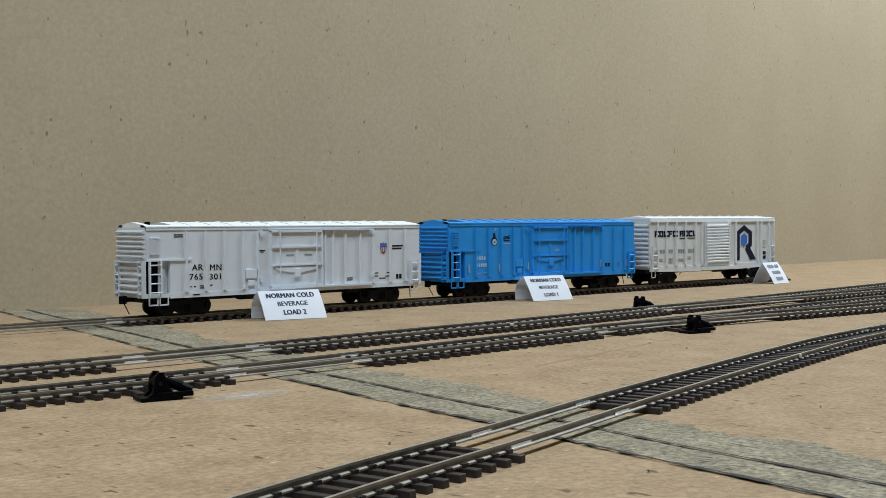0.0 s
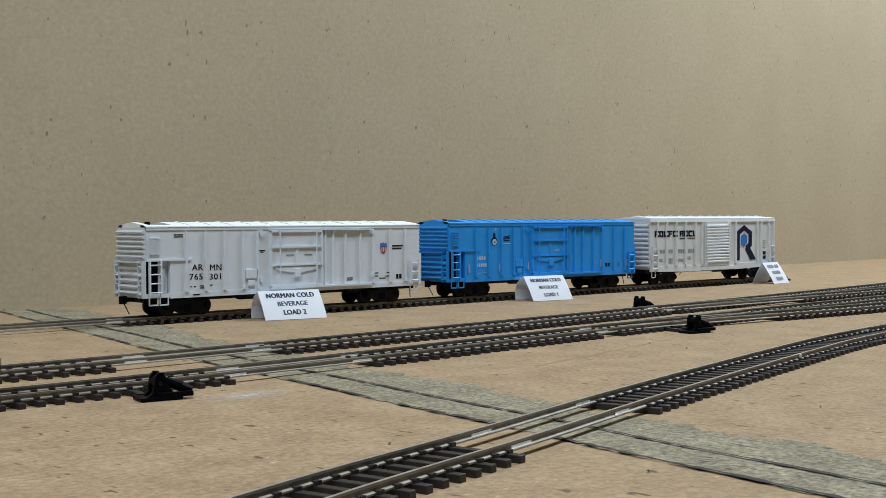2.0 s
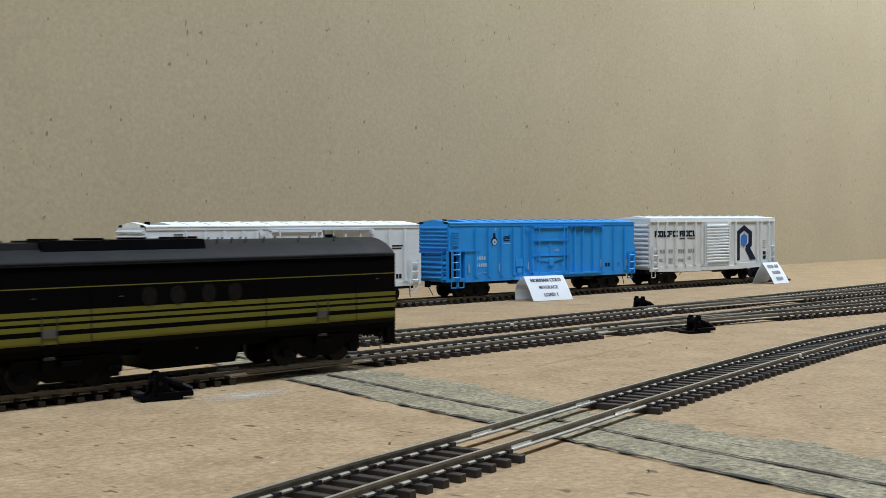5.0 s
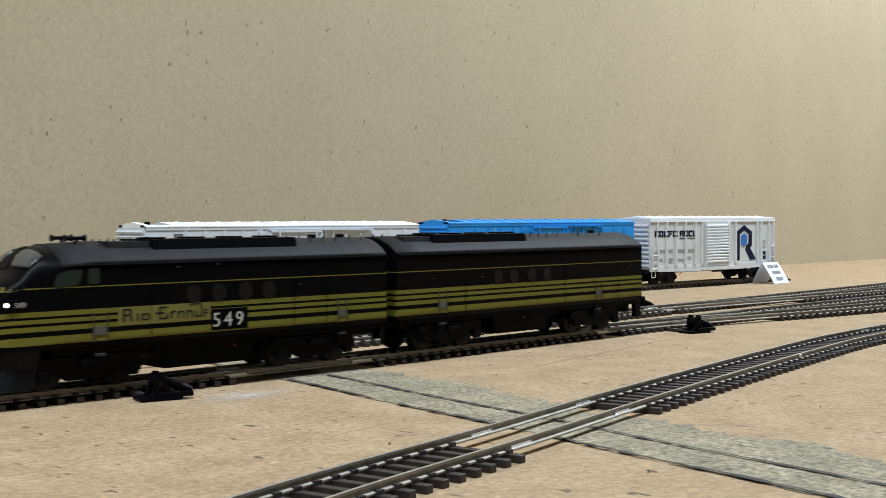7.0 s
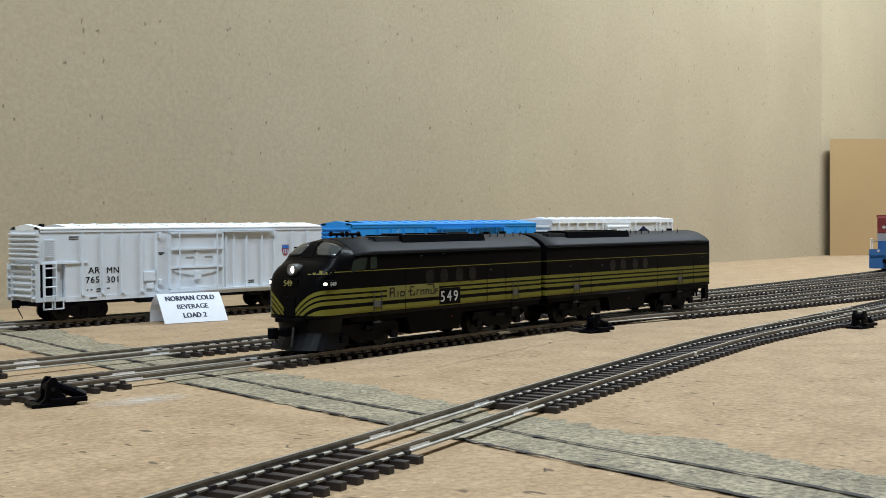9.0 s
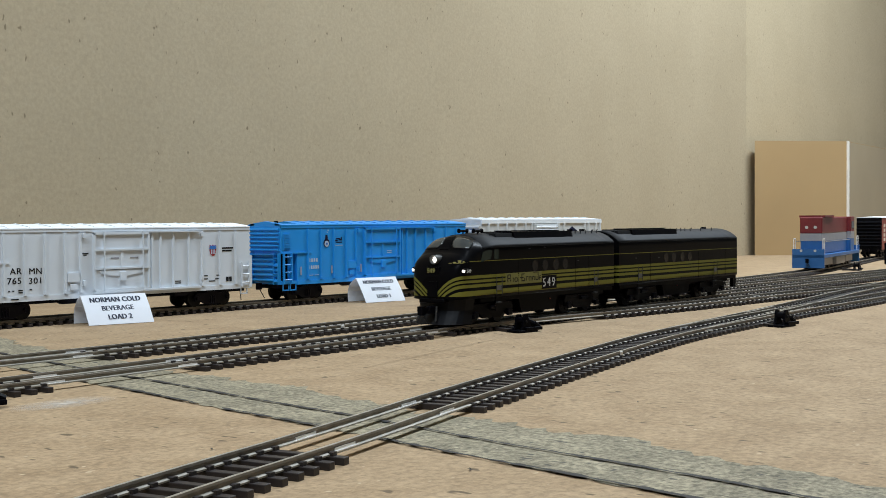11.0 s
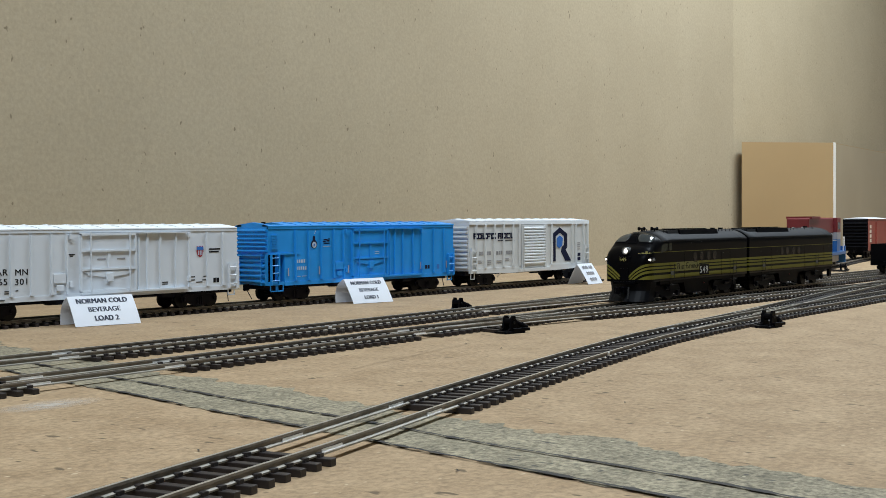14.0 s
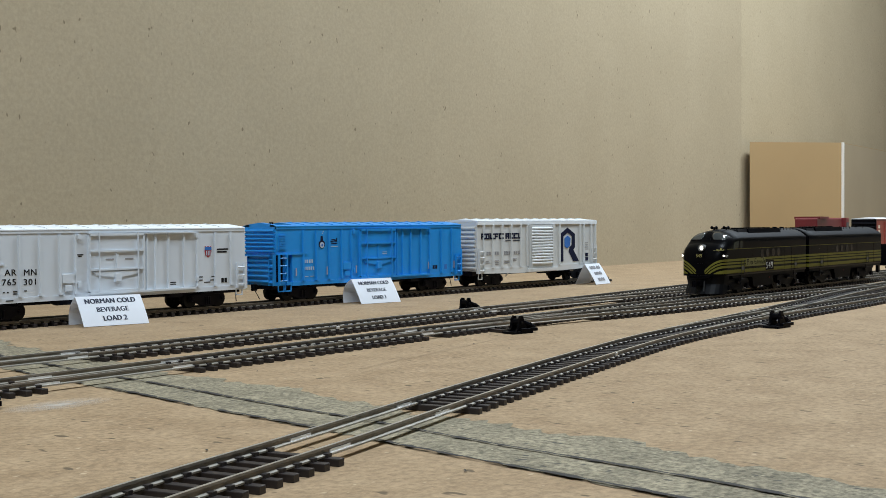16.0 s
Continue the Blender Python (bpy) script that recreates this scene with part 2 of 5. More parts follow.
LINE_A = Line([(-0.3, 0.612), (0.3, 0.612), (1.02, 0.612)])
LINE_B1 = Line([(-0.3, 0.434), (0.18, 0.4335), (0.28, 0.4350), (0.46, 0.4410), (0.57, 0.4460), (0.70, 0.4535), (0.78, 0.4595), (0.88, 0.4665),
                (1.0, 0.4765), (1.1, 0.4850), (1.2, 0.4945), (1.32, 0.5175), (1.45, 0.5450), (1.643, 0.5860), (1.95, 0.6360)])
LINE_B2 = Line([(-1.0, 0.372), (0.0, 0.3720), (0.1, 0.3712), (0.2, 0.3715), (0.29, 0.3742), (0.40, 0.3815), (0.50, 0.3868), (0.62, 0.3906), (0.75, 0.3938), (0.90, 0.3965), (1.3, 0.397), (1.6, 0.397)])
LINE_C = Line([(-0.1, 0.118), (0.0, 0.150), (0.15, 0.1962), (0.19, 0.2045), (0.23, 0.2138), (0.27, 0.2247), (0.30, 0.2317), (0.34, 0.2410), (0.38, 0.2498),
               (0.43, 0.2605), (0.50, 0.2750), (0.56, 0.2810), (0.64, 0.2865), (0.70, 0.2895), (0.78, 0.2900), (0.86, 0.2930), (1.3, 0.305)])
LINE_D = Line([(0.46, 0.3858), (0.50, 0.3852), (0.56, 0.3800), (0.64, 0.3690), (0.70, 0.3630), (0.77, 0.3600), (0.86, 0.3550), (0.98, 0.3450), (1.3, 0.325)])
LINE_E = Line([(0.53, 0.2785), (0.59, 0.2860), (0.655, 0.2940), (0.713, 0.3020), (0.78, 0.3110), (0.864, 0.3240), (0.95, 0.3340), (1.1, 0.352), (1.3, 0.380)])
LINE_F = Line([(0.60, 0.4480), (0.66, 0.4465), (0.73, 0.4420), (0.85, 0.4390), (1.0, 0.437), (1.3, 0.430), (1.7, 0.420)])


def rail_mesh(line, side, u0, u1):
    """A T-shaped rail swept along the line."""
    prof = [(-0.0011, 0.0), (0.0011, 0.0), (0.0011, 0.0004), (0.00028, 0.0007), (0.00028, 0.0015), (0.00052, 0.0017), (0.00048, 0.00225), (-0.00048, 0.00225),
            (-0.00052, 0.0017), (-0.00028, 0.0015), (-0.00028, 0.0007), (-0.0011, 0.0004)]
    bm = bmesh.new()
    rings = []
    n = max(2, int((u1 - u0) / 0.008))
    for i in range(n + 1):
        u = u0 + (u1 - u0) * i / n
        (x, y), a = line.at(u), line.turn(u)
        nx, ny = -math.sin(a), math.cos(a)
        rings.append([bm.verts.new((x + nx * (side + o), y + ny * (side + o), TIE_H + 0.0001 + h)) for o, h in prof])
    k = len(prof)
    for r, s in zip(rings, rings[1:]):
        for i in range(k):
            bm.faces.new((r[i], r[(i + 1) % k], s[(i + 1) % k], s[i]))
    bm.faces.new(rings[0])
    bm.faces.new(rings[-1][::-1])
    return bm


def tie_mesh(half=0.0134, wide=0.00125):
    bm = soft_box(0.0002, -wide, wide, -half, half, 0, TIE_H)
    for s in (-GAUGE, GAUGE):
        for o in (-0.00115, 0.00115):
            box(bm, -0.0009, 0.0009, s + o - 0.0007, s + o + 0.0007, TIE_H - 0.0002, TIE_H + 0.00095)
    return mesh_of("tie", bm, TIE)


TIE_MESH = tie_mesh()
TIE_SHORT = tie_mesh(0.0112)


def joiner(bm, line, side, u):
    (x, y), a = line.at(u), line.turn(u)
    b = blk(-0.0056, 0.0056, -0.0010, 0.0010, 0.0, 0.0007)
    b2 = box(b, -0.0048, 0.0048, -0.0006, 0.0006, 0.0007, 0.0014)
    b2.transform(Matrix.Translation((x - math.sin(a) * side, y + math.cos(a) * side, TIE_H)) @ Matrix.Rotation(a, 4, "Z"))
    return b2


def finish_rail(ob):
    """Bright head, dull web, and a foot coloured paler for the light it catches."""
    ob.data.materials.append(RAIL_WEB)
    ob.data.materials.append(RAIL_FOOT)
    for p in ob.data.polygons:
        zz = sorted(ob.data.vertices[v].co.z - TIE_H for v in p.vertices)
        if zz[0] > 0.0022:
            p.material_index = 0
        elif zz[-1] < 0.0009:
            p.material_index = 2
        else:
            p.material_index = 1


def track(line, x0, x1, label, gaps=(), joints=(), step=0.0064, tie_me=None, start_ties=None, guards=()):
    t = thing("railway_track", label, "track", "model railway tracks")
    u0, u1 = line.of_x(x0), line.of_x(x1)
    for s in (-GAUGE, GAUGE):
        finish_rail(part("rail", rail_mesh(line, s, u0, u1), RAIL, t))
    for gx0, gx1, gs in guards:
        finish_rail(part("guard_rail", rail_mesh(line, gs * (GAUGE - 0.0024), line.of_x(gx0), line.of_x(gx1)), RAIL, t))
    for jx in joints:
        for s in (-GAUGE, GAUGE):
            part("rail_joiner", joiner(None, line, s, line.of_x(jx) + (0.004 if s > 0 else -0.004)), JOINER, t, "bright metal rail joiner")
    u = line.of_x(start_ties) if start_ties else u0
    rnd = random.Random(7)
    while u < u1:
        x, y = line.at(u)
        if not any(a < x < b for a, b in gaps):
            tie = new("tie", tie_me or TIE_MESH)
            tie.parent = t
            tie.matrix_basis = Matrix.Translation((x, y, 0)) @ Matrix.Rotation(line.turn(u) + rnd.uniform(-0.02, 0.02), 4, "Z")
        u += step
    return t


# ---- setting ----
def wall_y(x):
    return 0.752 + 0.048 * x


def setting():
    solid("ground", blk(-1.2, 3.4, -0.9, 1.0, -0.012, 0.0), BOARD, "tan fibreboard layout top with small dark flecks", "board")
    bm = bmesh.new()
    prism(bm, [(-0.9, wall_y(-0.9)), (1.795, wall_y(1.795)), (1.795, wall_y(1.795) + 0.006), (-0.9, wall_y(-0.9) + 0.006)], "z", -0.012, 0.9)
    solid("wall_back", bm, HARDBOARD, "brown hardboard backdrop standing behind the tracks", "backdrop")
    bm = bmesh.new()
    prism(bm, [(1.7952, wall_y(1.7952)), (3.4, wall_y(3.4)), (3.4, wall_y(3.4) + 0.006), (1.7955, wall_y(1.7955) + 0.006)], "z", -0.012, 0.9)
    solid("wall_back_2", bm, HARDBOARD_2, "second sheet of brown hardboard backdrop", "backdrop")
    # room round the layout
    solid("wall_left", blk(-1.32, -1.22, -2.2, 1.1, -0.9, 1.7), PLASTER, "plain pale room wall", "wall")
    solid("wall_right", blk(3.42, 3.52, -2.2, 1.1, -0.9, 1.7), PLASTER, "plain pale room wall", "wall")
    solid("wall_front", blk(-1.32, 3.52, -2.3, -2.2, -0.9, 1.7), PLASTER, "plain pale room wall", "wall")
    solid("wall_rear", blk(-1.32, 3.52, 1.1, 1.2, -0.9, 1.7), PLASTER, "plain pale room wall behind the backdrop", "wall")
    solid("floor", blk(-1.32, 3.52, -2.3, 1.2, -0.95, -0.9), PLASTER, "plain room floor", "floor")
    solid("ceiling", blk(-1.32, 3.52, -2.3, 1.2, 1.7, 1.75), CEILING, "plain pale ceiling", "ceiling")
    for x, y, z, watt in LAMPS:
        lamp = thing("ceiling_light", "long fluorescent ceiling light", "lamp", m=pose(x, y, z))
        part("housing", blk(-0.62, 0.62, -0.09, 0.09, 0.02, 0.06), PLASTER, lamp)
        part("hanger", blk(-0.01, 0.01, -0.01, 0.01, 0.06, 1.7 - z), PLASTER, lamp)
        light = bpy.data.lights.new("tube", "AREA")
        light.shape, light.size, light.size_y, light.energy = "RECTANGLE", 1.2, 0.14, watt
        light.color = (0.83, 0.95, 1.06)
        ob = new("tube", light)
        ob.matrix_basis = pose(x, y, z)


def joint_strip():
    """Where two boards meet: a scraped grey strip with two dark saw-cut lines."""
    cut = lambda y: 0.2455 + 0.115 * (y - 0.15) + 0.045 * max(0.0, y - 0.45)
    bm = bmesh.new()
    rnd = random.Random(3)
    ys = np.arange(0.02, 0.765, 0.003)
    lo = [cut(y) - 0.018 + rnd.uniform(-0.0012, 0.0012) for y in ys]
    hi = [cut(y) + 0.0235 + 0.012 * max(0, y - 0.3) + rnd.uniform(-0.003, 0.003) + 0.003 * math.sin(y * 47) + 0.002 * math.sin(y * 131) for y in ys]
    a = [bm.verts.new((x, y, 0.0002)) for x, y in zip(lo, ys)]
    b = [bm.verts.new((x, y, 0.0002)) for x, y in zip(hi, ys)]
    for i in range(len(ys) - 1):
        bm.faces.new((a[i], b[i], b[i + 1], a[i + 1]))
    solid("trim_joint", bm, GREYSTRIP, "scraped grey strip along the joint of the boards", "board joint")
    for off, w in ((0.0, 0.00080), (-0.018, 0.00070)):
        bm = bmesh.new()
        prev = None
        for y in ys:
            x = cut(y) + off + 0.0005 * math.sin(y * 60) + rnd.uniform(-0.0003, 0.0003)
            ww = w * rnd.uniform(0.35, 1.6) * (1.0 + 0.6 * max(0.0, 0.17 - y) / 0.1 if off < 0 else 1.0)
            cur = (bm.verts.new((x - ww, y, 0.0006)), bm.verts.new((x + ww, y, 0.0006)))
            if prev and not (off < 0 and y > 0.2 and int(y * 70) % 5 == 0):
                bm.faces.new((prev[0], prev[1], cur[1], cur[0]))
            prev = cur
        solid("trim_saw_cut", bm, SEAM, "dark open seam between the boards", "board joint")


def carton():
    c = thing("carton", "large tan cardboard box with a white taped corner", "box")
    p, q, r = (1.796, 0.824), (1.918, 0.720), (2.56, 0.785)
    h = 0.184
    bm = prism(bmesh.new(), [p, q, r, (2.56, 0.84), (1.812, 0.830)], "z", 0.0, h)
    part("body", bm, CARTON, c)
    # grey-brown printed long side, and the pale tape on the corner
    u = (Vector(r) - Vector(q)).normalized()
    o = Vector((u.y, -u.x)) * 0.0006
    v = (Vector(p) - Vector(q)).normalized()
    part("side_face", prism(bmesh.new(), [(q[0] + u.x * 0.004, q[1] + u.y * 0.004), (q[0] + u.x * 0.004 + o.x, q[1] + u.y * 0.004 + o.y), (r[0] + o.x, r[1] + o.y), r], "z", 0.001, h - 0.001), CARTON_SIDE, c, "grey-brown long side")
    part("edge_tape", prism(bmesh.new(), [(q[0] + v.x * 0.001, q[1] + v.y * 0.001), (q[0] - 0.0012, q[1] - 0.0012), (q[0] + u.x * 0.010 + o.x * 2, q[1] + u.y * 0.010 + o.y * 2), (q[0] + u.x * 0.010, q[1] + u.y * 0.010)], "z", 0.0, h + 0.0006), TAPE, c, "white tape on the corner")
    return c


# ---- freight cars ----
def wheelset(x, parent):
    bm = bmesh.new()
    for y in (-GAUGE, GAUGE):
        s = 1 if y > 0 else -1
        cyl(bm, (x, y - s * 0.0012, 0.0095), (x, y + s * 0.0012, 0.0095), 0.0053, 20)
        cyl(bm, (x, y - s * 0.0016, 0.0095), (x, y - s * 0.0011, 0.0095), 0.0059, 20)
        cyl(bm, (x, y + s * 0.0012, 0.0095), (x, y + s * 0.0015, 0.0095), 0.0026, 12)
    cyl(bm, (x, -0.011, 0.0095), (x, 0.011, 0.0095), 0.0010, 8)
    return part("wheelset", bm, WHEEL, parent, "dark metal wheelset")


def truck(x, parent):
    """A two-axle freight truck with cast side frames."""
    bm = blk(x - 0.0022, x + 0.0022, -0.0115, 0.0115, 0.0085, 0.0125)
    t = part("truck", bm, UNDER, parent, "black four-wheel truck")
    for s in (-1, 1):
        out = [(-0.0145, 0.0108), (-0.0125, 0.0128), (-0.006, 0.0128), (-0.003, 0.0138), (0.003, 0.0138), (0.006, 0.0128), (0.0125, 0.0128), (0.0145, 0.0108),
               (0.0140, 0.0078), (0.0098, 0.0078), (0.0050, 0.0055), (-0.0050, 0.0055), (-0.0098, 0.0078), (-0.0140, 0.0078)]
        bm = prism(bmesh.new(), [(x + u, v) for u, v in out], "y", s * 0.0112, s * 0.0126)
        for o in (-0.0012, 0, 0.0012):
            cyl(bm, (x + o * 1.3, s * 0.0130, 0.0064), (x + o * 1.3, s * 0.0130, 0.0112), 0.0006, 8)
        for o in (-0.0120, 0.0120):
            cyl(bm, (x + o, s * 0.0124, 0.0098), (x + o, s * 0.0138, 0.0098), 0.0013, 10)
        part("side_frame", bm, UNDER, t)
    for o in (-0.0118, 0.0118):
        wheelset(x + o, t)
    return t


def coupler(x, s, parent, z=0.0142):
    bm = blk(min(x, x + s * 0.0055), max(x, x + s * 0.0055), -0.0011, 0.0011, z - 0.0012, z + 0.0012)
    out = [(0.005, -0.0016), (0.0085, -0.0022), (0.0095, -0.0008), (0.0082, 0.0002), (0.0082, 0.0012), (0.0062, 0.0018), (0.005, 0.0016)]
    prism(bm, [(x + s * u, v) for u, v in out], "z", z - 0.0022, z + 0.0022)
    part("coupler", bm, BLACK, parent)
    bm = rod((x + s * 0.0065, 0, z - 0.001), (x + s * 0.0045, -0.0035, 0.0062), 0.00032, 6)
    part("trip_pin", bm, WHEEL, parent)


def ladder(x, y, z0, z1, rungs, wide, parent, mat, out=-1):
    bm = bmesh.new()
    for o in (-wide / 2, wide / 2):
        box(bm, x + o - 0.0004, x + o + 0.0004, min(y, y + out * 0.0016), max(y, y + out * 0.0016), z0, z1)
    for i in range(rungs):
        z = z0 + (z1 - z0) * (i + 0.5) / rungs
        cyl(bm, (x - wide / 2, y + out * 0.0013, z), (x + wide / 2, y + out * 0.0013, z), 0.0004, 6)
    part("ladder", bm, mat, parent)


def corrugated_end(L, W, z0, z1, n, s, parent, mat):
    """Horizontal pressed ribs on an end wall."""
    bm = bmesh.new()
    for i in range(n):
        z = z0 + (z1 - z0) * (i + 0.5) / n
        h = (z1 - z0) / n * 0.40
        a = s * L / 2
        prism(bm, [(a - s * 0.0003, z - h), (a + s * 0.0010, z - h * 0.85), (a + s * 0.0018, z - h * 0.45), (a + s * 0.0020, z), (a + s * 0.0014, z + h * 0.5), (a + s * 0.0006, z + h * 0.85), (a - s * 0.0003, z + h)], "y", -W / 2 + 0.0012, W / 2 - 0.0012)
    part("end_rib_panel", bm, mat, parent)


def reefer(label, paint, roof_paint, L, W, z0, z1, m):
    """A mechanical refrigerator car; the machinery opening is at its -x end, the near side is -y."""
    c = thing("refrigerator_car", label, "freight car", "standing freight cars", m=m)
    x0, x1, y0, y1 = -L / 2, L / 2, -W / 2, W / 2
    mid = z0 + (z1 - z0) * 0.53
    ox0, ox1 = x0 + 0.0038, x0 + 0.0150
    part("body", blk(x0, x1, y0 + 0.006, y1, z0, z1), paint, c)
    out = [(x0, z1), (x1, z1), (x1, z0), (x0, z0), (x0, z0 + 0.0022), (ox1, z0 + 0.0022), (ox1, mid), (x0, mid)]
    part("side_wall", prism(bmesh.new(), out, "y", y0, y0 + 0.006), paint, c)
    # black block stands in for the shade deep in the bay, behind the ladder
    part("bay_shade", blk(ox0 - 0.0018, ox0 + 0.0052, y0 + 0.0034, y0 + 0.0058, z0 + 0.0023, mid - 0.0002), BLACK, c, "black block for the shade inside the open machinery bay")
    part("bay_panel", blk(ox0 + 0.0053, ox1 - 0.0004, y0 + 0.0030, y0 + 0.0058, z0 + 0.0023, mid - 0.0002), paint, c)
    part("machinery_box", soft_box(0.0002, ox0 + 0.0060, ox0 + 0.0090, y0 + 0.0020, y0 + 0.0032, z0 + 0.0040, z0 + 0.0085), paint, c)
    bm = rod((ox1 - 0.0035, y0 + 0.0028, z0 + 0.0024), (ox1 - 0.0035, y0 + 0.0028, mid - 0.004), 0.0016, 12)
    part("machinery", bm, paint, c)
    # roof, peaked, with seams and an open hatch end
    bm = prism(bmesh.new(), [(y0 - 0.0006, z1), (y0 - 0.0006, z1 + 0.0006), (y0 + 0.003, z1 + 0.0014), (0, z1 + 0.0030), (y1 - 0.003, z1 + 0.0014), (y1 + 0.0006, z1 + 0.0006), (y1 + 0.0006, z1)], "x", x0 + 0.018, x1)
    prism(bm, [(y0 - 0.0006, z1), (y0 - 0.0006, z1 + 0.0006), (y0 + 0.003, z1 + 0.0014), (y0 + 0.006, z1 + 0.0014), (y0 + 0.006, z1)], "x", x0, x0 + 0.0181)
    prism(bm, [(-y0 + 0.0006, z1), (-y0 + 0.0006, z1 + 0.0006), (-y0 - 0.003, z1 + 0.0014), (-y0 - 0.006, z1 + 0.0014), (-y0 - 0.006, z1)], "x", x0, x0 + 0.0181)
    prism(bm, [(y0, z1), (y0 + 0.003, z1 + 0.0014), (0, z1 + 0.0030), (y1 - 0.003, z1 + 0.0014), (y1, z1)], "x", x0, x0 + 0.004)
    roof = part("roof", bm, roof_paint, c, "smooth painted roof with shallow cross seams")
    bm = bmesh.new()
    for i in range(12):
        x = x0 + 0.028 + i * (L - 0.034) / 12
        prism(bm, [(y0 - 0.0002, z1 + 0.0009), (y0 + 0.003, z1 + 0.0018), (0, z1 + 0.0034), (y1 - 0.003, z1 + 0.0018), (y1 + 0.0002, z1 + 0.0009)], "x", x, x + 0.0009)
    part("roof_seam", bm, roof_paint, roof)
    part("roof_fan_opening", blk(x0 + 0.0042, x0 + 0.0178, y0 + 0.0062, y1 - 0.0062, z1 - 0.002, z1 + 0.0003), BLACK, c, "dark fan opening")
    bm = rod((x0 + 0.009, -0.002, z1 + 0.0003), (x0 + 0.009, -0.002, z1 + 0.0032), 0.0016, 10)
    part("exhaust_stack", bm, BLACK, c)
    for s in (-1, 1):
        corrugated_end(L, W, mid + 0.001, z1 - 0.0012, 6, s, c, paint)
        corrugated_end(L, W, z0 + 0.001, mid - 0.0025, 5, s, c, paint)
        bm = blk(*sorted((s * L / 2, s * (L / 2 + 0.0035))), y0 + 0.004, y1 - 0.004, mid - 0.0012, mid - 0.0006)
        part("crossover_platform", bm, paint, c)
        for yy in (y0 + 0.003, y1 - 0.003):
            bm = bmesh.new()
            for i in range(4):
                z = z0 + 0.002 + i * (mid - z0) / 4
                cyl(bm, (s * (L / 2 + 0.0022), yy - 0.0022, z), (s * (L / 2 + 0.0022), yy + 0.0022, z), 0.0004, 6)
            for o in (-0.0022, 0.0022):
                box(bm, *sorted((s * (L / 2 - 0.0002), s * (L / 2 + 0.0024))), yy + o - 0.0003, yy + o + 0.0003, z0, mid)
            part("end_ladder", bm, paint, c)
    # side posts
    posts = [0.125, 0.188, 0.251, 0.314, 0.364, 0.612, 0.643, 0.691, 0.751, 0.803, 0.875, 0.940]
    for f in posts:
        x = x0 + L * f
        bm = prism(bmesh.new(), [(x - 0.0008, y0 + 0.0005), (x - 0.0006, y0 - 0.0010), (x + 0.0006, y0 - 0.0010), (x + 0.0008, y0 + 0.0005)], "z", z0 + 0.0040, z1 - 0.0024)
        box(bm, x - 0.0010, x + 0.0010, y0 - 0.0013, y0 + 0.0005, z0 + 0.0026, z0 + 0.0042)
        part("side_post", bm, paint, c)
    for f in (0.25, 0.4, 0.6, 0.75):
        part("side_post", blk(x0 + L * f - 0.0005, x0 + L * f + 0.0005, y1 - 0.001, y1 + 0.0006, z0 + 0.0035, z1 - 0.0022), paint, c)
    part("top_rail", blk(x0, x1, y0 - 0.0004, y0 + 0.001, z1 - 0.0016, z1 - 0.0001), paint, c)
    part("side_sill", blk(ox1, x1, y0 - 0.0004, y0 + 0.001, z0 - 0.0006, z0 + 0.0022), paint, c)
    part("bay_beam", blk(x0 + 0.0002, x0 + 0.0285, y0 - 0.0007, y0 + 0.0005, mid - 0.0004, mid + 0.0006), paint, c)
    part("louvre_panel", blk(x0 + 0.0022, x0 + 0.0082, y0 - 0.0004, y0 + 0.0005, mid + 0.0025, z1 - 0.0055), paint, c)
    bm = bmesh.new()
    for i in range(9):
        z = mid + 0.0035 + i * (z1 - mid - 0.0098) / 8
        box(bm, x0 + 0.0024, x0 + 0.0080, y0 - 0.0008, y0 - 0.0003, z, z + 0.0007)
    part("louvre", bm, paint, c)
    # sliding plug door
    dx0, dx1 = x0 + L * 0.404, x0 + L * 0.600
    d = part("plug_door", soft_box(0.0003, dx0, dx1, y0 - 0.0011, y0 + 0.001, z0 + 0.0035, z1 - 0.003), paint, c, "plug door with lock bars")
    h = z1 - z0
    for f in (0.683, 0.406, 0.085, 0.925):
        part("door_bar", blk(dx0 + 0.001, dx1 - 0.001, y0 - 0.0021, y0 - 0.0009, z0 + h * f - 0.0005, z0 + h * f + 0.0006), paint, d)
    for x in (dx0 + 0.0068, dx1 - 0.0055):
        part("lock_rod", rod((x, y0 - 0.0023, z0 + 0.002), (x, y0 - 0.0023, z1 - 0.0015), 0.00045, 8), paint, d)
    for x in (dx0 + 0.0008, dx1 - 0.0008):
        part("door_edge", blk(x - 0.0006, x + 0.0006, y0 - 0.0018, y0 - 0.0009, z0 + 0.0035, z1 - 0.0035), paint, d)
    xm = (dx0 + dx1) / 2
    part("lock_box", soft_box(0.0003, xm - 0.0022, xm + 0.0022, y0 - 0.0026, y0 - 0.0009, z0 + h * 0.215, z0 + h * 0.35), paint, d)
    part("door_centre_rib", blk(xm - 0.0009, xm + 0.0009, y0 - 0.0016, y0 - 0.0009, z0 + h * 0.41, z0 + h * 0.68), paint, d)
    out = [(dx0 + 0.003, z0 + h * 0.38), (dx1 - 0.003, z0 + h * 0.38), (dx1 - 0.005, z0 + h * 0.33), (xm + 0.004, z0 + h * 0.29), (xm - 0.004, z0 + h * 0.29), (dx0 + 0.005, z0 + h * 0.33)]
    part("lock_linkage", prism(bmesh.new(), out, "y", y0 - 0.0017, y0 - 0.0009), paint, d)
    part("door_track", blk(dx0, x0 + L * 0.790, y0 - 0.0020, y0 - 0.0002, z1 - 0.0025, z1 - 0.0019), paint, c, "upper door track")
    part("door_track", blk(dx0, x0 + L * 0.790, y0 - 0.0024, y0 - 0.0002, z0 + 0.0016, z0 + 0.0028), paint, c)
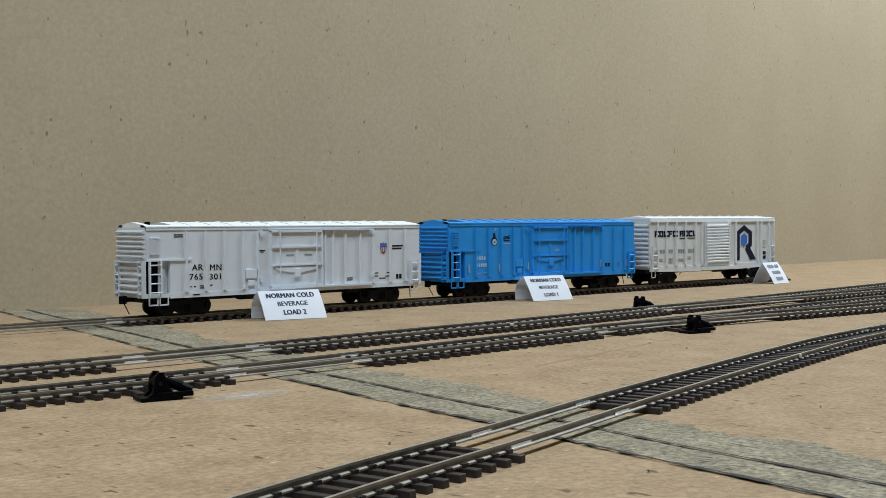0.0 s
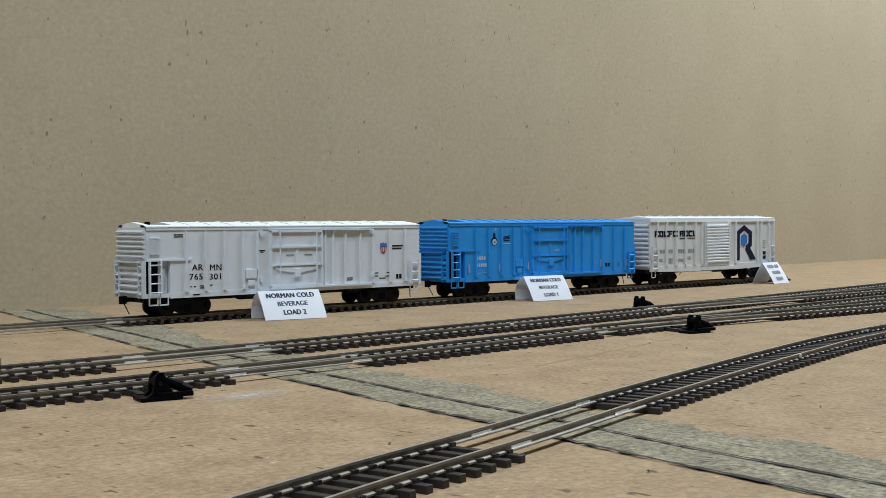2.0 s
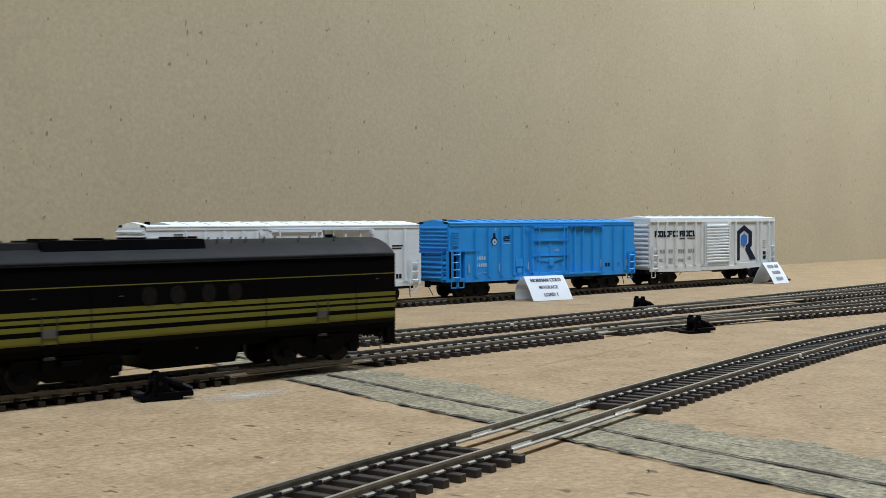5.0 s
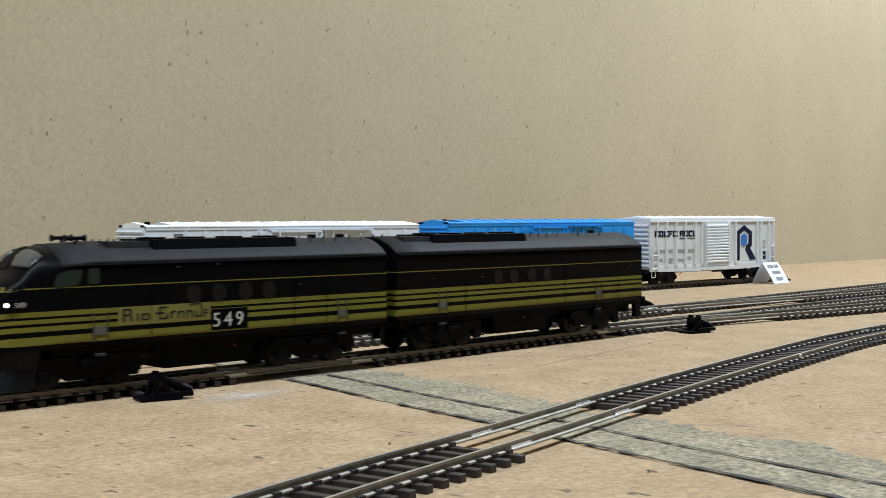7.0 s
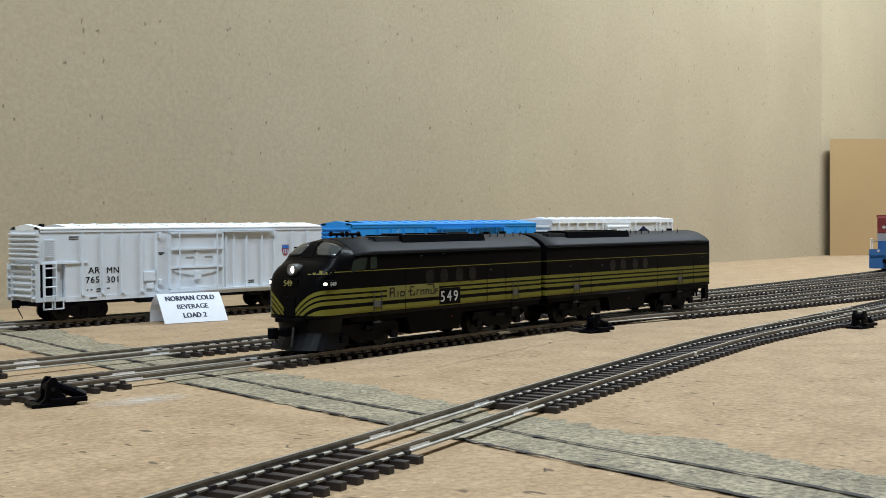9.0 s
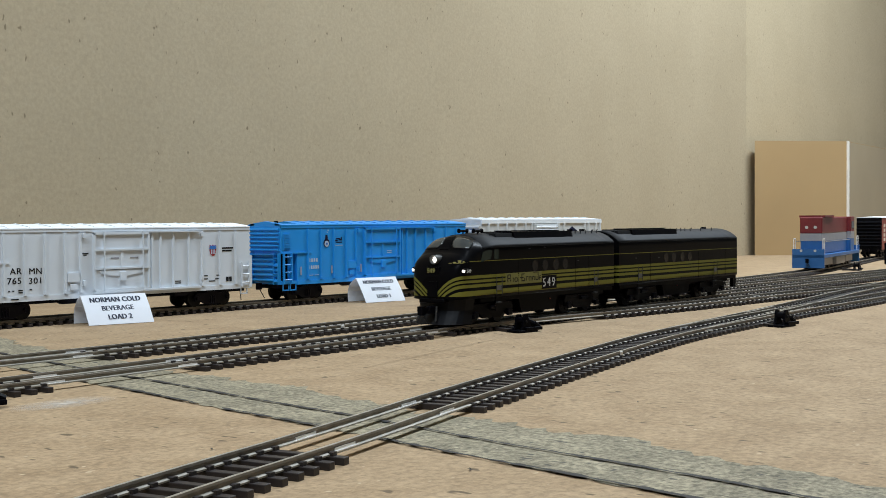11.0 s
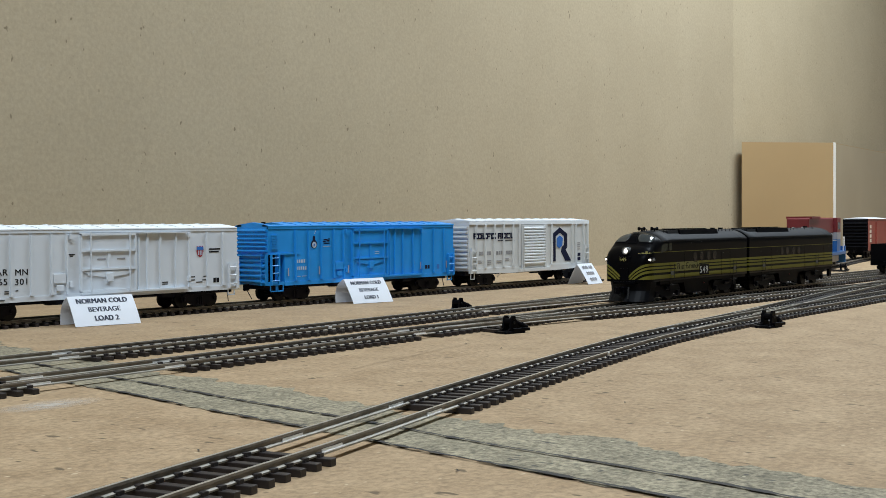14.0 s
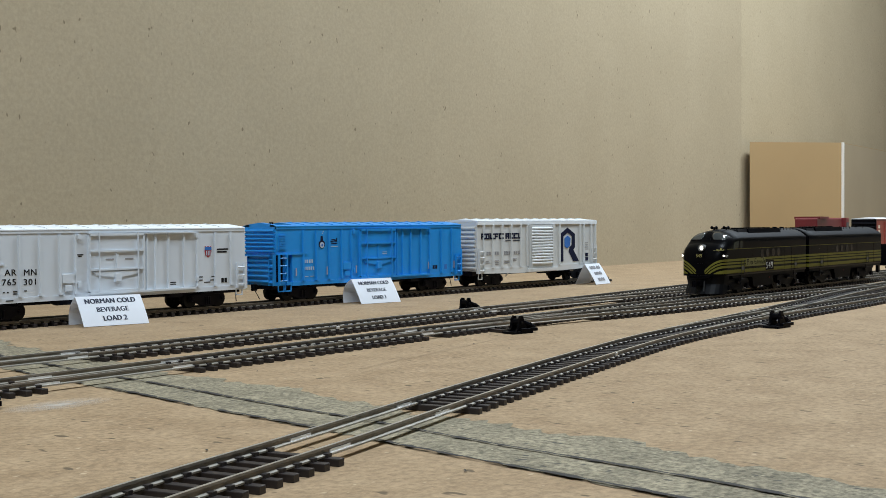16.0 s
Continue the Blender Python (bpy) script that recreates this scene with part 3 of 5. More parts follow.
    for f in (0.374, 0.800):
        for z in (0.16, 0.86):
            part("hinge", soft_box(0.0002, x0 + L * f - 0.0009, x0 + L * f + 0.0009, y0 - 0.0015, y0 + 0.0003, z0 + h * z, z0 + h * z + 0.0032), paint, c)
    part("grab_iron", rod((x0 + L * 0.362, y0 - 0.0012, z0 + h * 0.30), (x0 + L * 0.362, y0 - 0.0012, z0 + h * 0.42), 0.0003, 6), paint, c)
    # hatch, latch boxes
    hx = x0 + L * 0.319
    part("inspection_hatch", soft_box(0.0002, hx, hx + 0.0080, y0 - 0.0011, y0, z0 + 0.0089, z0 + 0.0143), paint, c)
    part("inspection_hatch", soft_box(0.0002, hx + 0.0018, hx + 0.0064, y0 - 0.0011, y0, z0 + 0.0044, z0 + 0.0078), paint, c)
    ladder(x0 + 0.0052, y0 - 0.0002, z0 + 0.0005, mid, 4, 0.0070, c, paint)
    ladder(x1 - 0.0045, y0 - 0.0002, z0 + 0.0005, mid - 0.004, 3, 0.0062, c, paint)
    for x in (x0 + 0.0046, x0 + 0.0112, x1 - 0.005):
        bm = bmesh.new()
        for o in (-0.0026, 0.0026):
            box(bm, x + o - 0.0003, x + o + 0.0003, y0, y0 + 0.0006, z0 - 0.0040, z0)
        box(bm, x - 0.0029, x + 0.0029, y0, y0 + 0.0006, z0 - 0.0044, z0 - 0.0036)
        part("stirrup_step", bm, paint, c)
    # underframe
    part("underframe", blk(x0 + 0.002, x1 - 0.002, -0.010, 0.010, z0 - 0.0028, z0), UNDER, c)
    bm = prism(bmesh.new(), [(x0 + 0.055, z0), (x0 + 0.062, z0 - 0.0035), (x0 + 0.098, z0 - 0.0035), (x0 + 0.105, z0)], "y", y0 + 0.001, y0 + 0.004)
    part("fuel_tank", bm, UNDER, c)
    part("brake_gear", blk(x1 - 0.060, x1 - 0.050, y0 + 0.002, y0 + 0.006, z0 - 0.0032, z0), UNDER, c)
    for x in (x0 + 0.0285, x1 - 0.0285):
        truck(x, c)
    coupler(x0 + 0.001, -1, c)
    coupler(x1 - 0.001, 1, c)
    return c


def side_text(text, size, mat, c, x, y0, z, **kw):
    return lettering(text, size, mat, c, pose(x, y0 - 0.0001, z, 90), **kw)


def bar(c, x, z, w, h, y0, mat, name="marking", d=0.00015):
    return part(name, blk(x, x + w, y0 - d, y0 + 0.0002, z, z + h), mat, c)


def shape_on_side(c, outline, x, z, y0, mat, name="emblem", d=0.0002):
    return part(name, prism(bmesh.new(), [(x + u, z + v) for u, v in outline], "y", y0 - d, y0 + 0.0002), mat, c)


def disc(r, n=24, sx=1.0, sz=1.0):
    return [(r * sx * math.cos(i * math.tau / n), r * sz * math.sin(i * math.tau / n)) for i in range(n)]


CAR_L, CAR_W = 0.2021, 0.033


def grey_reefer():
    z0, z1 = 0.0154, 0.0548
    c = reefer("pale grey refrigerator car with black number on the siding", GREY_CAR, WHITE_ROOF, CAR_L, CAR_W, z0, z1, pose(0.4273, 0.612, 0))
    x0, y0 = -CAR_L / 2, -CAR_W / 2
    X = lambda f: x0 + CAR_L * f
    side_text("AR", 0.0050, INK, c, X(0.1434), y0, z0 + 0.0147, fat=0.00007, stretch=1.08, spread=1.1)
    side_text("MN", 0.0050, INK, c, X(0.2000), y0, z0 + 0.0144, fat=0.00007, stretch=1.04, spread=1.1)
    side_text("765", 0.0050, INK, c, X(0.1345), y0, z0 + 0.0094, fat=0.00007, stretch=1.1, spread=1.12)
    side_text("301", 0.0050, INK, c, X(0.1990), y0, z0 + 0.0091, fat=0.00007, stretch=1.1, spread=1.12)
    bar(c, X(0.086), z0 + 0.0349, 0.0058, 0.0006, y0, INK)
    bar(c, X(0.086), z0 + 0.0338, 0.0058, 0.0005, y0, INK)
    for f, z, w in ((0.138, 0.0052, 0.0010), (0.150, 0.0052, 0.0010), (0.168, 0.0054, 0.0026), (0.168, 0.0042, 0.0026), (0.202, 0.0056, 0.0016), (0.369, 0.0248, 0.0044), (0.374, 0.0239, 0.0022),
                    (0.145, 0.0006, 0.0045), (0.690, 0.0060, 0.006), (0.690, 0.0048, 0.006), (0.81, 0.0085, 0.003), (0.81, 0.0065, 0.003), (0.83, 0.0050, 0.005), (0.86, 0.0085, 0.003), (0.855, 0.0062, 0.003)):
        bar(c, X(f), z0 + z, w, 0.0006, y0 - 0.0005 if z < 0.002 else y0, INK)
    for f in (0.462, 0.530):
        bar(c, X(f), z0 + 0.0215, 0.0058, 0.0009, y0 - 0.0011, INK_FAINT)
    shield = [(-0.0026, 0.0036), (-0.0010, 0.0030), (0, 0.0037), (0.0010, 0.0030), (0.0026, 0.0036), (0.0027, 0.0), (0.0020, -0.0025), (0, -0.0038), (-0.0020, -0.0025), (-0.0027, 0)]
    shape_on_side(c, shield, X(0.8466), z0 + 0.0248, y0, LOGO_RED)
    shape_on_side(c, [(-0.0025, 0.0031), (0.0025, 0.0031), (0.0027, 0.0010), (-0.0027, 0.0010)], X(0.8466), z0 + 0.0248, y0 - 0.0002, LOGO_BLUE)
    for o in (-0.0014, 0, 0.0014):
        shape_on_side(c, [(o - 0.0003, 0.0006), (o + 0.0003, 0.0006), (o + 0.0003, -0.0024), (o - 0.0003, -0.0024)], X(0.8466), z0 + 0.0248, y0 - 0.0002, PALE_INK)
    bar(c, X(0.884), z0 + 0.0256, 0.0092, 0.0010, y0, INK)
    bar(c, X(0.884), z0 + 0.0239, 0.0080, 0.0010, y0, INK)
    for f in (0.900, 0.913):
        bar(c, X(f), z0 + 0.0045, 0.0020, 0.0030, y0, INK)


INK_FAINT = material("faint_ink", (0.25, 0.25, 0.26), 0.6, vary=0.05)


def blue_reefer():
    z0, z1 = 0.0155, 0.0556
    c = reefer("bright blue refrigerator car with pale lettering on the siding", BLUE_CAR, BLUE_CAR, CAR_L, CAR_W, z0, z1, pose(0.6574, 0.612, 0))
    x0, y0 = -CAR_L / 2, -CAR_W / 2
    X = lambda f: x0 + CAR_L * f
    for f in (0.1294, 0.141, 0.1526, 0.1642):
        bar(c, X(f), z0 + 0.0147, 0.0014, 0.0024, y0, PALE_INK)
    for f in (0.1293, 0.1397, 0.1501, 0.1605, 0.1709):
        bar(c, X(f), z0 + 0.0098, 0.0012, 0.0024, y0, PALE_INK)
    shape_on_side(c, disc(0.0030), X(0.2156), z0 + 0.0275, y0, NAVY)
    shape_on_side(c, disc(0.0021), X(0.2156), z0 + 0.0270, y0 - 0.0002, PALE_INK)
    shape_on_side(c, disc(0.0008), X(0.2156), z0 + 0.0270, y0 - 0.0004, LOGO_BLUE)
    shape_on_side(c, [(-0.0012, 0), (0.0012, 0), (0.0009, 0.0032), (-0.0009, 0.0032)], X(0.2156), z0 + 0.0302, y0, NAVY, "emblem_top")
    for o, z in ((0.0003, 0.0348), (0.0012, 0.0362)):
        bar(c, X(0.2156) + o, z0 + z, 0.0008, 0.0008, y0, PALE_INK)
    for dx, z, w, h in ((0, 0.0288, 0.0032, 0.0008), (0.004, 0.0292, 0.0030, 0.0010), (0.0012, 0.0302, 0.0040, 0.0008), (0.0012, 0.0276, 0.0058, 0.0007), (0.006, 0.0300, 0.0010, 0.0018)):
        bar(c, X(0.258) + dx, z0 + z, w, h, y0, NAVY)
    bar(c, X(0.260), z0 + 0.0256, 0.0075, 0.0004, y0, PALE_INK)
    for f, z, w in ((0.13, 0.0052, 0.004), (0.157, 0.0052, 0.004), (0.525, 0.0205, 0.005), (0.525, 0.0192, 0.005)):
        bar(c, X(f), z0 + z, w, 0.0004, y0 - (0.0011 if f > 0.5 else 0), PALE_INK)
    for f in (0.0881, 0.2374, 0.3862, 0.792, 0.9508):
        bar(c, X(f), z0 + 0.006, 0.0009, 0.0056, y0 - 0.0004, REFLECT, "reflector")
    for f in (0.822, 0.838):
        bar(c, X(f), z0 + 0.0060, 0.0024, 0.0028, y0, NAVY)
    bar(c, X(0.895), z0 + 0.0055, 0.003, 0.0036, y0, LOGO_BLUE)


REFLECT = material("reflector_strip", (0.34, 0.34, 0.40), 0.5, vary=0.05)


def rock_boxcar():
    L, W, z0, z1 = 0.1846, 0.033, 0.0152, 0.0588
    c = thing("boxcar", "off-white ribbed boxcar with dark blue emblem on the siding", "freight car", "standing freight cars", m=pose(0.8720, 0.612, 0))
    x0, x1, y0, y1 = -L / 2, L / 2, -W / 2, W / 2
    X = lambda f: x0 + L * f
    part("body", soft_box(0.0003, x0, x1, y0, y1, z0 + 0.002, z1), ROCK_CAR, c)
    bm = prism(bmesh.new(), [(y0 - 0.0006, z1 - 0.0002), (y0 - 0.0006, z1 + 0.0004), (0, z1 + 0.0016), (y1 + 0.0006, z1 + 0.0004), (y1 + 0.0006, z1 - 0.0002)], "x", x0, x1)
    roof = part("roof", bm, WHITE_ROOF, c, "white diagonal-panel roof")
    bm = bmesh.new()
    for i in range(13):
        x = X(0.03) + i * L * 0.94 / 12
        prism(bm, [(y0 - 0.0002, z1 + 0.0002), (0, z1 + 0.0024), (y1, z1 + 0.0002)], "x", x, x + 0.0010)
    part("roof_rib", bm, WHITE_ROOF, roof)
    for s in (-1, 1):
        corrugated_end(L, W, z0 + 0.003, z1 - 0.004, 10, s, c, ROCK_CAR)
    part("top_fascia", blk(x0, x1, y0 - 0.0009, y0 + 0.0005, z1 - 0.0030, z1 - 0.0003), WHITE_ROOF, c)
    # sill: deep in the middle, tapering to the ends
    bm = prism(bmesh.new(), [(x0, z0 + 0.004), (x0, z0 + 0.0002), (X(0.30), z0 - 0.0012), (X(0.68), z0 - 0.0012), (x1, z0 + 0.0002), (x1, z0 + 0.004)], "y", y0 - 0.0005, y0 + 0.0008)
    part("side_sill", bm, ROCK_CAR, c)
    for f in (0.050, 0.1187, 0.188, 0.260, 0.3347, 0.388, 0.612, 0.6600, 0.845, 0.8796, 0.949, 0.988):
        part("side_post", blk(X(f) - 0.0008, X(f) + 0.0008, y0 - 0.0013, y0 + 0.0005, z0 + 0.0042, z1 - 0.003), ROCK_CAR, c)
    # corrugated door
    d = part("plug_door", blk(X(0.402), X(0.598), y0 - 0.0011, y0 + 0.0005, z0 + 0.0035, z1 - 0.0035), ROCK_CAR, c, "corrugated sliding door")
    for i in range(13):
        z = z0 + 0.0055 + i * (z1 - z0 - 0.0105) / 13
        bm = prism(bmesh.new(), [(y0 - 0.0010, z), (y0 - 0.0024, z + 0.0009), (y0 - 0.0024, z + 0.0016), (y0 - 0.0010, z + 0.0021)], "x", X(0.412), X(0.590))
        part("door_rib", bm, WHITE_ROOF, d)
    for f in (0.404, 0.596):
        part("door_edge", blk(X(f) - 0.0008, X(f) + 0.0008, y0 - 0.0022, y0 - 0.0009, z0 + 0.002, z1 - 0.0032), ROCK_CAR, d)
    part("lock_rod", rod((X(0.408), y0 - 0.0027, z0 + 0.001), (X(0.408), y0 - 0.0024, z1 - 0.004), 0.0004, 8), ROCK_CAR, d)
    part("door_track", blk(X(0.38), X(0.64), y0 - 0.0026, y0, z0 - 0.0006, z0 + 0.0020), ROCK_CAR, c)
    ladder(X(0.028), y0 - 0.0002, z0, z0 + 0.021, 4, 0.0070, c, ROCK_CAR)
    ladder(X(0.972), y0 - 0.0002, z0, z0 + 0.021, 4, 0.0070, c, ROCK_CAR)
    for x in (X(0.025), X(0.975)):
        bm = bmesh.new()
        for o in (-0.0024, 0.0024):
            box(bm, x + o - 0.0003, x + o + 0.0003, y0, y0 + 0.0006, z0 - 0.0046, z0 + 0.001)
        box(bm, x - 0.0027, x + 0.0027, y0, y0 + 0.0006, z0 - 0.0050, z0 - 0.0042)
        part("stirrup_step", bm, ROCK_CAR, c)
    # heavy block lettering, as plain strokes
    zl, hl = z0 + 0.0284, 0.0048
    for base, kinds in ((0.031, "noutr"), (0.2157, "noru")):
        for i, kind in enumerate(kinds):
            a = X(base) + i * 0.00615
            bar(c, a, zl, 0.0017, 0.0050, y0 - 0.0001, NAVY)
            if kind in "no":
                bar(c, a + 0.0037, zl, 0.0017, 0.0050, y0 - 0.00012, NAVY)
            if kind in "nort":
                bar(c, a, zl + 0.0036, 0.0054, 0.0014, y0 - 0.00014, NAVY)
            if kind in "our":
                bar(c, a, zl, 0.0054, 0.0013, y0 - 0.00014, NAVY)
            if kind in "nt":
                bar(c, a, zl + 0.0018, 0.0044, 0.0010, y0 - 0.00016, NAVY)
            if kind == "u":
                bar(c, a + 0.0037, zl, 0.0017, 0.0050, y0 - 0.00012, NAVY)
    for f in (0.050, 0.1187, 0.188, 0.260):
        bar(c, X(f) - 0.0008, zl, 0.0016, 0.0014, y0 - 0.00131, NAVY)
        bar(c, X(f) - 0.0008, zl + 0.0036, 0.0016, 0.0014, y0 - 0.00131, NAVY)
    bar(c, X(0.2157), zl - 0.0018, 0.0245, 0.0006, y0 - 0.0001, NAVY)
    for f, w in ((0.072, 0.0026), (0.090, 0.0026), (0.130, 0.0026), (0.148, 0.0026), (0.205, 0.0022), (0.222, 0.0022), (0.239, 0.0022), (0.282, 0.0022), (0.298, 0.0022), (0.315, 0.0022)):
        bar(c, X(f), z0 + 0.0150, w * 0.35, 0.0030, y0 - 0.0001, INK_FAINT)
        bar(c, X(f) + w * 0.6, z0 + 0.0150, w * 0.3, 0.0030, y0 - 0.0001, INK_FAINT)
    for f, z, w in ((0.065, 0.010, 0.004), (0.065, 0.0085, 0.005), (0.135, 0.010, 0.005), (0.135, 0.0085, 0.005), (0.135, 0.007, 0.005), (0.205, 0.0095, 0.007), (0.205, 0.008, 0.007), (0.275, 0.011, 0.005), (0.275, 0.0095, 0.005)):
        bar(c, X(f), z0 + z, w, 0.0005, y0 - 0.0001, INK_FAINT)
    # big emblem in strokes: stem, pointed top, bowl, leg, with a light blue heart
    ex, ez = X(0.668), z0 + 0.0066
    for out, mt in (([(0, 0), (0.0036, 0), (0.0036, 0.0260), (0.0085, 0.0298), (0.0135, 0.0262), (0.0135, 0.0170), (0.0110, 0.0150), (0.0098, 0.0105), (0.0150, 0.0), (0.0218, 0.0), (0.0152, 0.0120),
                      (0.0172, 0.0145), (0.0172, 0.0285), (0.0085, 0.0352), (0, 0.0285)], NAVY),
                    ([(0.0050, 0.0160), (0.0078, 0.0135), (0.0112, 0.0165), (0.0118, 0.0240), (0.0085, 0.0268), (0.0050, 0.0240)], LOGO_BLUE)):
        shape_on_side(c, [(u * 1.42, v * 0.875) for u, v in out], ex, ez, y0 - (0.0001 if mt is NAVY else 0.0003), mt, d=0.0002)
    for z in (0.0066, 0.0106):
        bar(c, X(0.897), z0 + z, 0.0046, 0.0030, y0 - 0.0001, NAVY)
    for z in (0.017, 0.019, 0.021, 0.023):
        bar(c, X(0.893), z0 + z, 0.0050, 0.0004, y0 - 0.0001, INK_FAINT)
    part("underframe", blk(x0 + 0.002, x1 - 0.002, -0.010, 0.010, z0 - 0.0020, z0 + 0.002), UNDER, c)
    part("brake_gear", blk(X(0.52), X(0.60), y0 + 0.003, y0 + 0.007, z0 - 0.003, z0), UNDER, c)
    bm = rod((X(0.22), y0 + 0.001, z0 - 0.0035), (X(0.25), y0 + 0.001, z0), 0.0004, 6)
    part("uncoupling_lever", bm, ROCK_CAR, c)
    for x in (x0 + 0.0265, x1 - 0.0265):
        truck(x, c)
    coupler(x0, -1, c)
    coupler(x1, 1, c)


# ---- paper tent cards ----
def tent_card(p0, p1, depth, h, lines, size, label, curl=0.0034):
    p0, p1 = Vector(p0), Vector(p1)
    w = (p1 - p0).length
    ang = math.atan2(p1.y - p0.y, p1.x - p0.x)
    c = thing("tent_card", label, "card", "paper tent cards", m=pose(p0.x, p0.y, 0, 0, 0, math.degrees(ang)))
    rd, th = depth * 0.56, 0.00022
    for name, a, b, s in (("front_panel", 0.0, rd, 1), ("back_panel", depth, rd, -1)):
        bm = bmesh.new()
        rows = []
        for i in range(7):
            f = i / 6
            y = a + (b - a) * f
            bow = curl * math.sin(f * math.pi) if s < 0 else 0.0005 * math.sin(f * math.pi)
            z = h * f + 0.0002
            nrm = Vector((0, -s * h, abs(b - a))).normalized()
            o = nrm * bow
            rows.append([bm.verts.new((x, y + o.y + d * nrm.y, max(0.0001, z + o.z + d * nrm.z))) for x in (0, w) for d in (0, th)])
        for r, q in zip(rows, rows[1:]):
            for i, j in ((0, 2), (3, 1), (1, 0), (2, 3)):
                bm.faces.new((r[i], r[j], q[j], q[i]))
        bm.faces.new((rows[0][0], rows[0][1], rows[0][3], rows[0][2]))
        bm.faces.new((rows[-1][0], rows[-1][1], rows[-1][3], rows[-1][2]))
        part(name, bm, PAPER, c, smooth=False)
    slope = math.degrees(math.atan2(h, rd))
    for i, text in enumerate(lines):
        f = 0.74 - 0.29 * i
        y, z = rd * f, h * f
        if not isinstance(text, str):
            k = math.radians(slope)
            bm = bmesh.new()
            n = int(text / 0.0017)
            for q in range(n):
                if not (n > 8 and q == 6):
                    u = -text / 2 + q * text / n
                    box(bm, u, u + 0.0012, 0, 0.0030 - 0.0003 * (q % 2), 0, 0.0002)
            bm.transform(pose(w / 2, y - 0.0011 * math.sin(k), z + 0.0011 * math.cos(k), slope))
            part("print_line", bm, INK_FAINT, c)
            continue
        lettering(text, size, CARD_INK, c, pose(w / 2, y - 0.0007 * math.sin(math.radians(slope)), z + 0.0010 * math.cos(math.radians(slope)), slope), align="CENTER", fat=0.00020, stretch=0.88, spread=1.04)


# ---- ground throws ----
def ground_throw(x, y, turn, far=False):
    g = thing("ground_throw", "black plastic turnout ground throw beside the rails", "switch stand", "turnout ground throws", m=pose(x, y, 0, 0, 0, turn))
    part("base_plate", soft_box(0.0005, -0.0076, 0.0066, -0.0046, 0.0046, 0.0, 0.0013), BLACK, g)
    for yy in (-0.0026, 0.0026):
        out = [(-0.0050, 0.0011), (-0.0031, 0.0028), (-0.0024, 0.0076), (-0.0012, 0.0092), (0.0004, 0.0090), (0.0014, 0.0060), (0.0028, 0.0034), (0.0046, 0.0011)]
        part("side_cheek", prism(bmesh.new(), out, "y", yy - 0.0007, yy + 0.0007), BLACK, g)
    part("drum", rod((-0.0008, -0.0024, 0.0060), (-0.0008, 0.0024, 0.0060), 0.0019, 14), BLACK, g)
    bm = rod((0.0002, 0, 0.0068), (0.0072, -0.0010, 0.0036), 0.0013, 8, 0.0017)
    cyl(bm, (0.0068, -0.0010, 0.0038), (0.0102, -0.0014, 0.0024), 0.0019, 10, 0.0014)
    part("lever", bm, BLACK, g)
    part("slide_bar", soft_box(0.0003, -0.0020, 0.0100, -0.0046, -0.0030, 0.0010, 0.0027), BLACK, g)
    part("pivot_pin", rod((-0.0008, -0.0040, 0.0056), (-0.0008, 0.0040, 0.0056), 0.0007, 8), WHEEL, g)
    s = -1 if far else 1
    for o in (-0.0045, 0.0035):
        part("head_tie", blk(o - 0.0013, o + 0.0013, *sorted((s * 0.0045, s * 0.0150)), 0.0, 0.0017), TIE, g)
    part("throw_wire", rod((-0.0005, s * 0.004, 0.0016), (-0.0005, s * 0.018, 0.0022), 0.0004, 6), WHEEL, g)
    return g


# ---- streamlined diesel units ----
BODY_W, BODY_Z0 = 0.0165, 0.0182
UNIT_LENGTH = {True: 0.160, False: 0.170}


def nose_stretch(d):
    """The nose reaches further forward than the plain section table."""
    return d if d > 0.0265 else 0.0265 - (0.0265 - d) * 1.04


def nose_unstretch(d):
    return d if d > 0.0265 else 0.0265 - (0.0265 - d) / 1.04


def unit_section(d, cab):
    """Half width, shoulder height, top height of the body at a distance d behind the front."""
    if not cab:
        return BODY_W, 0.0445, 0.0512
    ds = [0.0035, 0.0040, 0.0048, 0.0060, 0.0078, 0.0100, 0.0122, 0.0140, 0.0164, 0.0188, 0.0220, 0.0265, 0.0340, 0.0500]
    ws = [0.0066, 0.0102, 0.0126, 0.0143, 0.0156, 0.0162, 0.0165, 0.0165, 0.0165, 0.0165, 0.0165, 0.0165, 0.0165, 0.0165]
    ts = [0.0300, 0.0325, 0.0345, 0.0368, 0.0392, 0.0409, 0.0422, 0.0442, 0.0474, 0.0493, 0.0503, 0.0508, 0.0511, 0.0512]
    ss = [0.0215, 0.0240, 0.0270, 0.0298, 0.0322, 0.0338, 0.0346, 0.0354, 0.0378, 0.0404, 0.0426, 0.0440, 0.0445, 0.0445]
    e = nose_unstretch(d)
    i = lambda v: float(np.interp(e, ds, v))
    return i(ws), i(ss), i(ts)


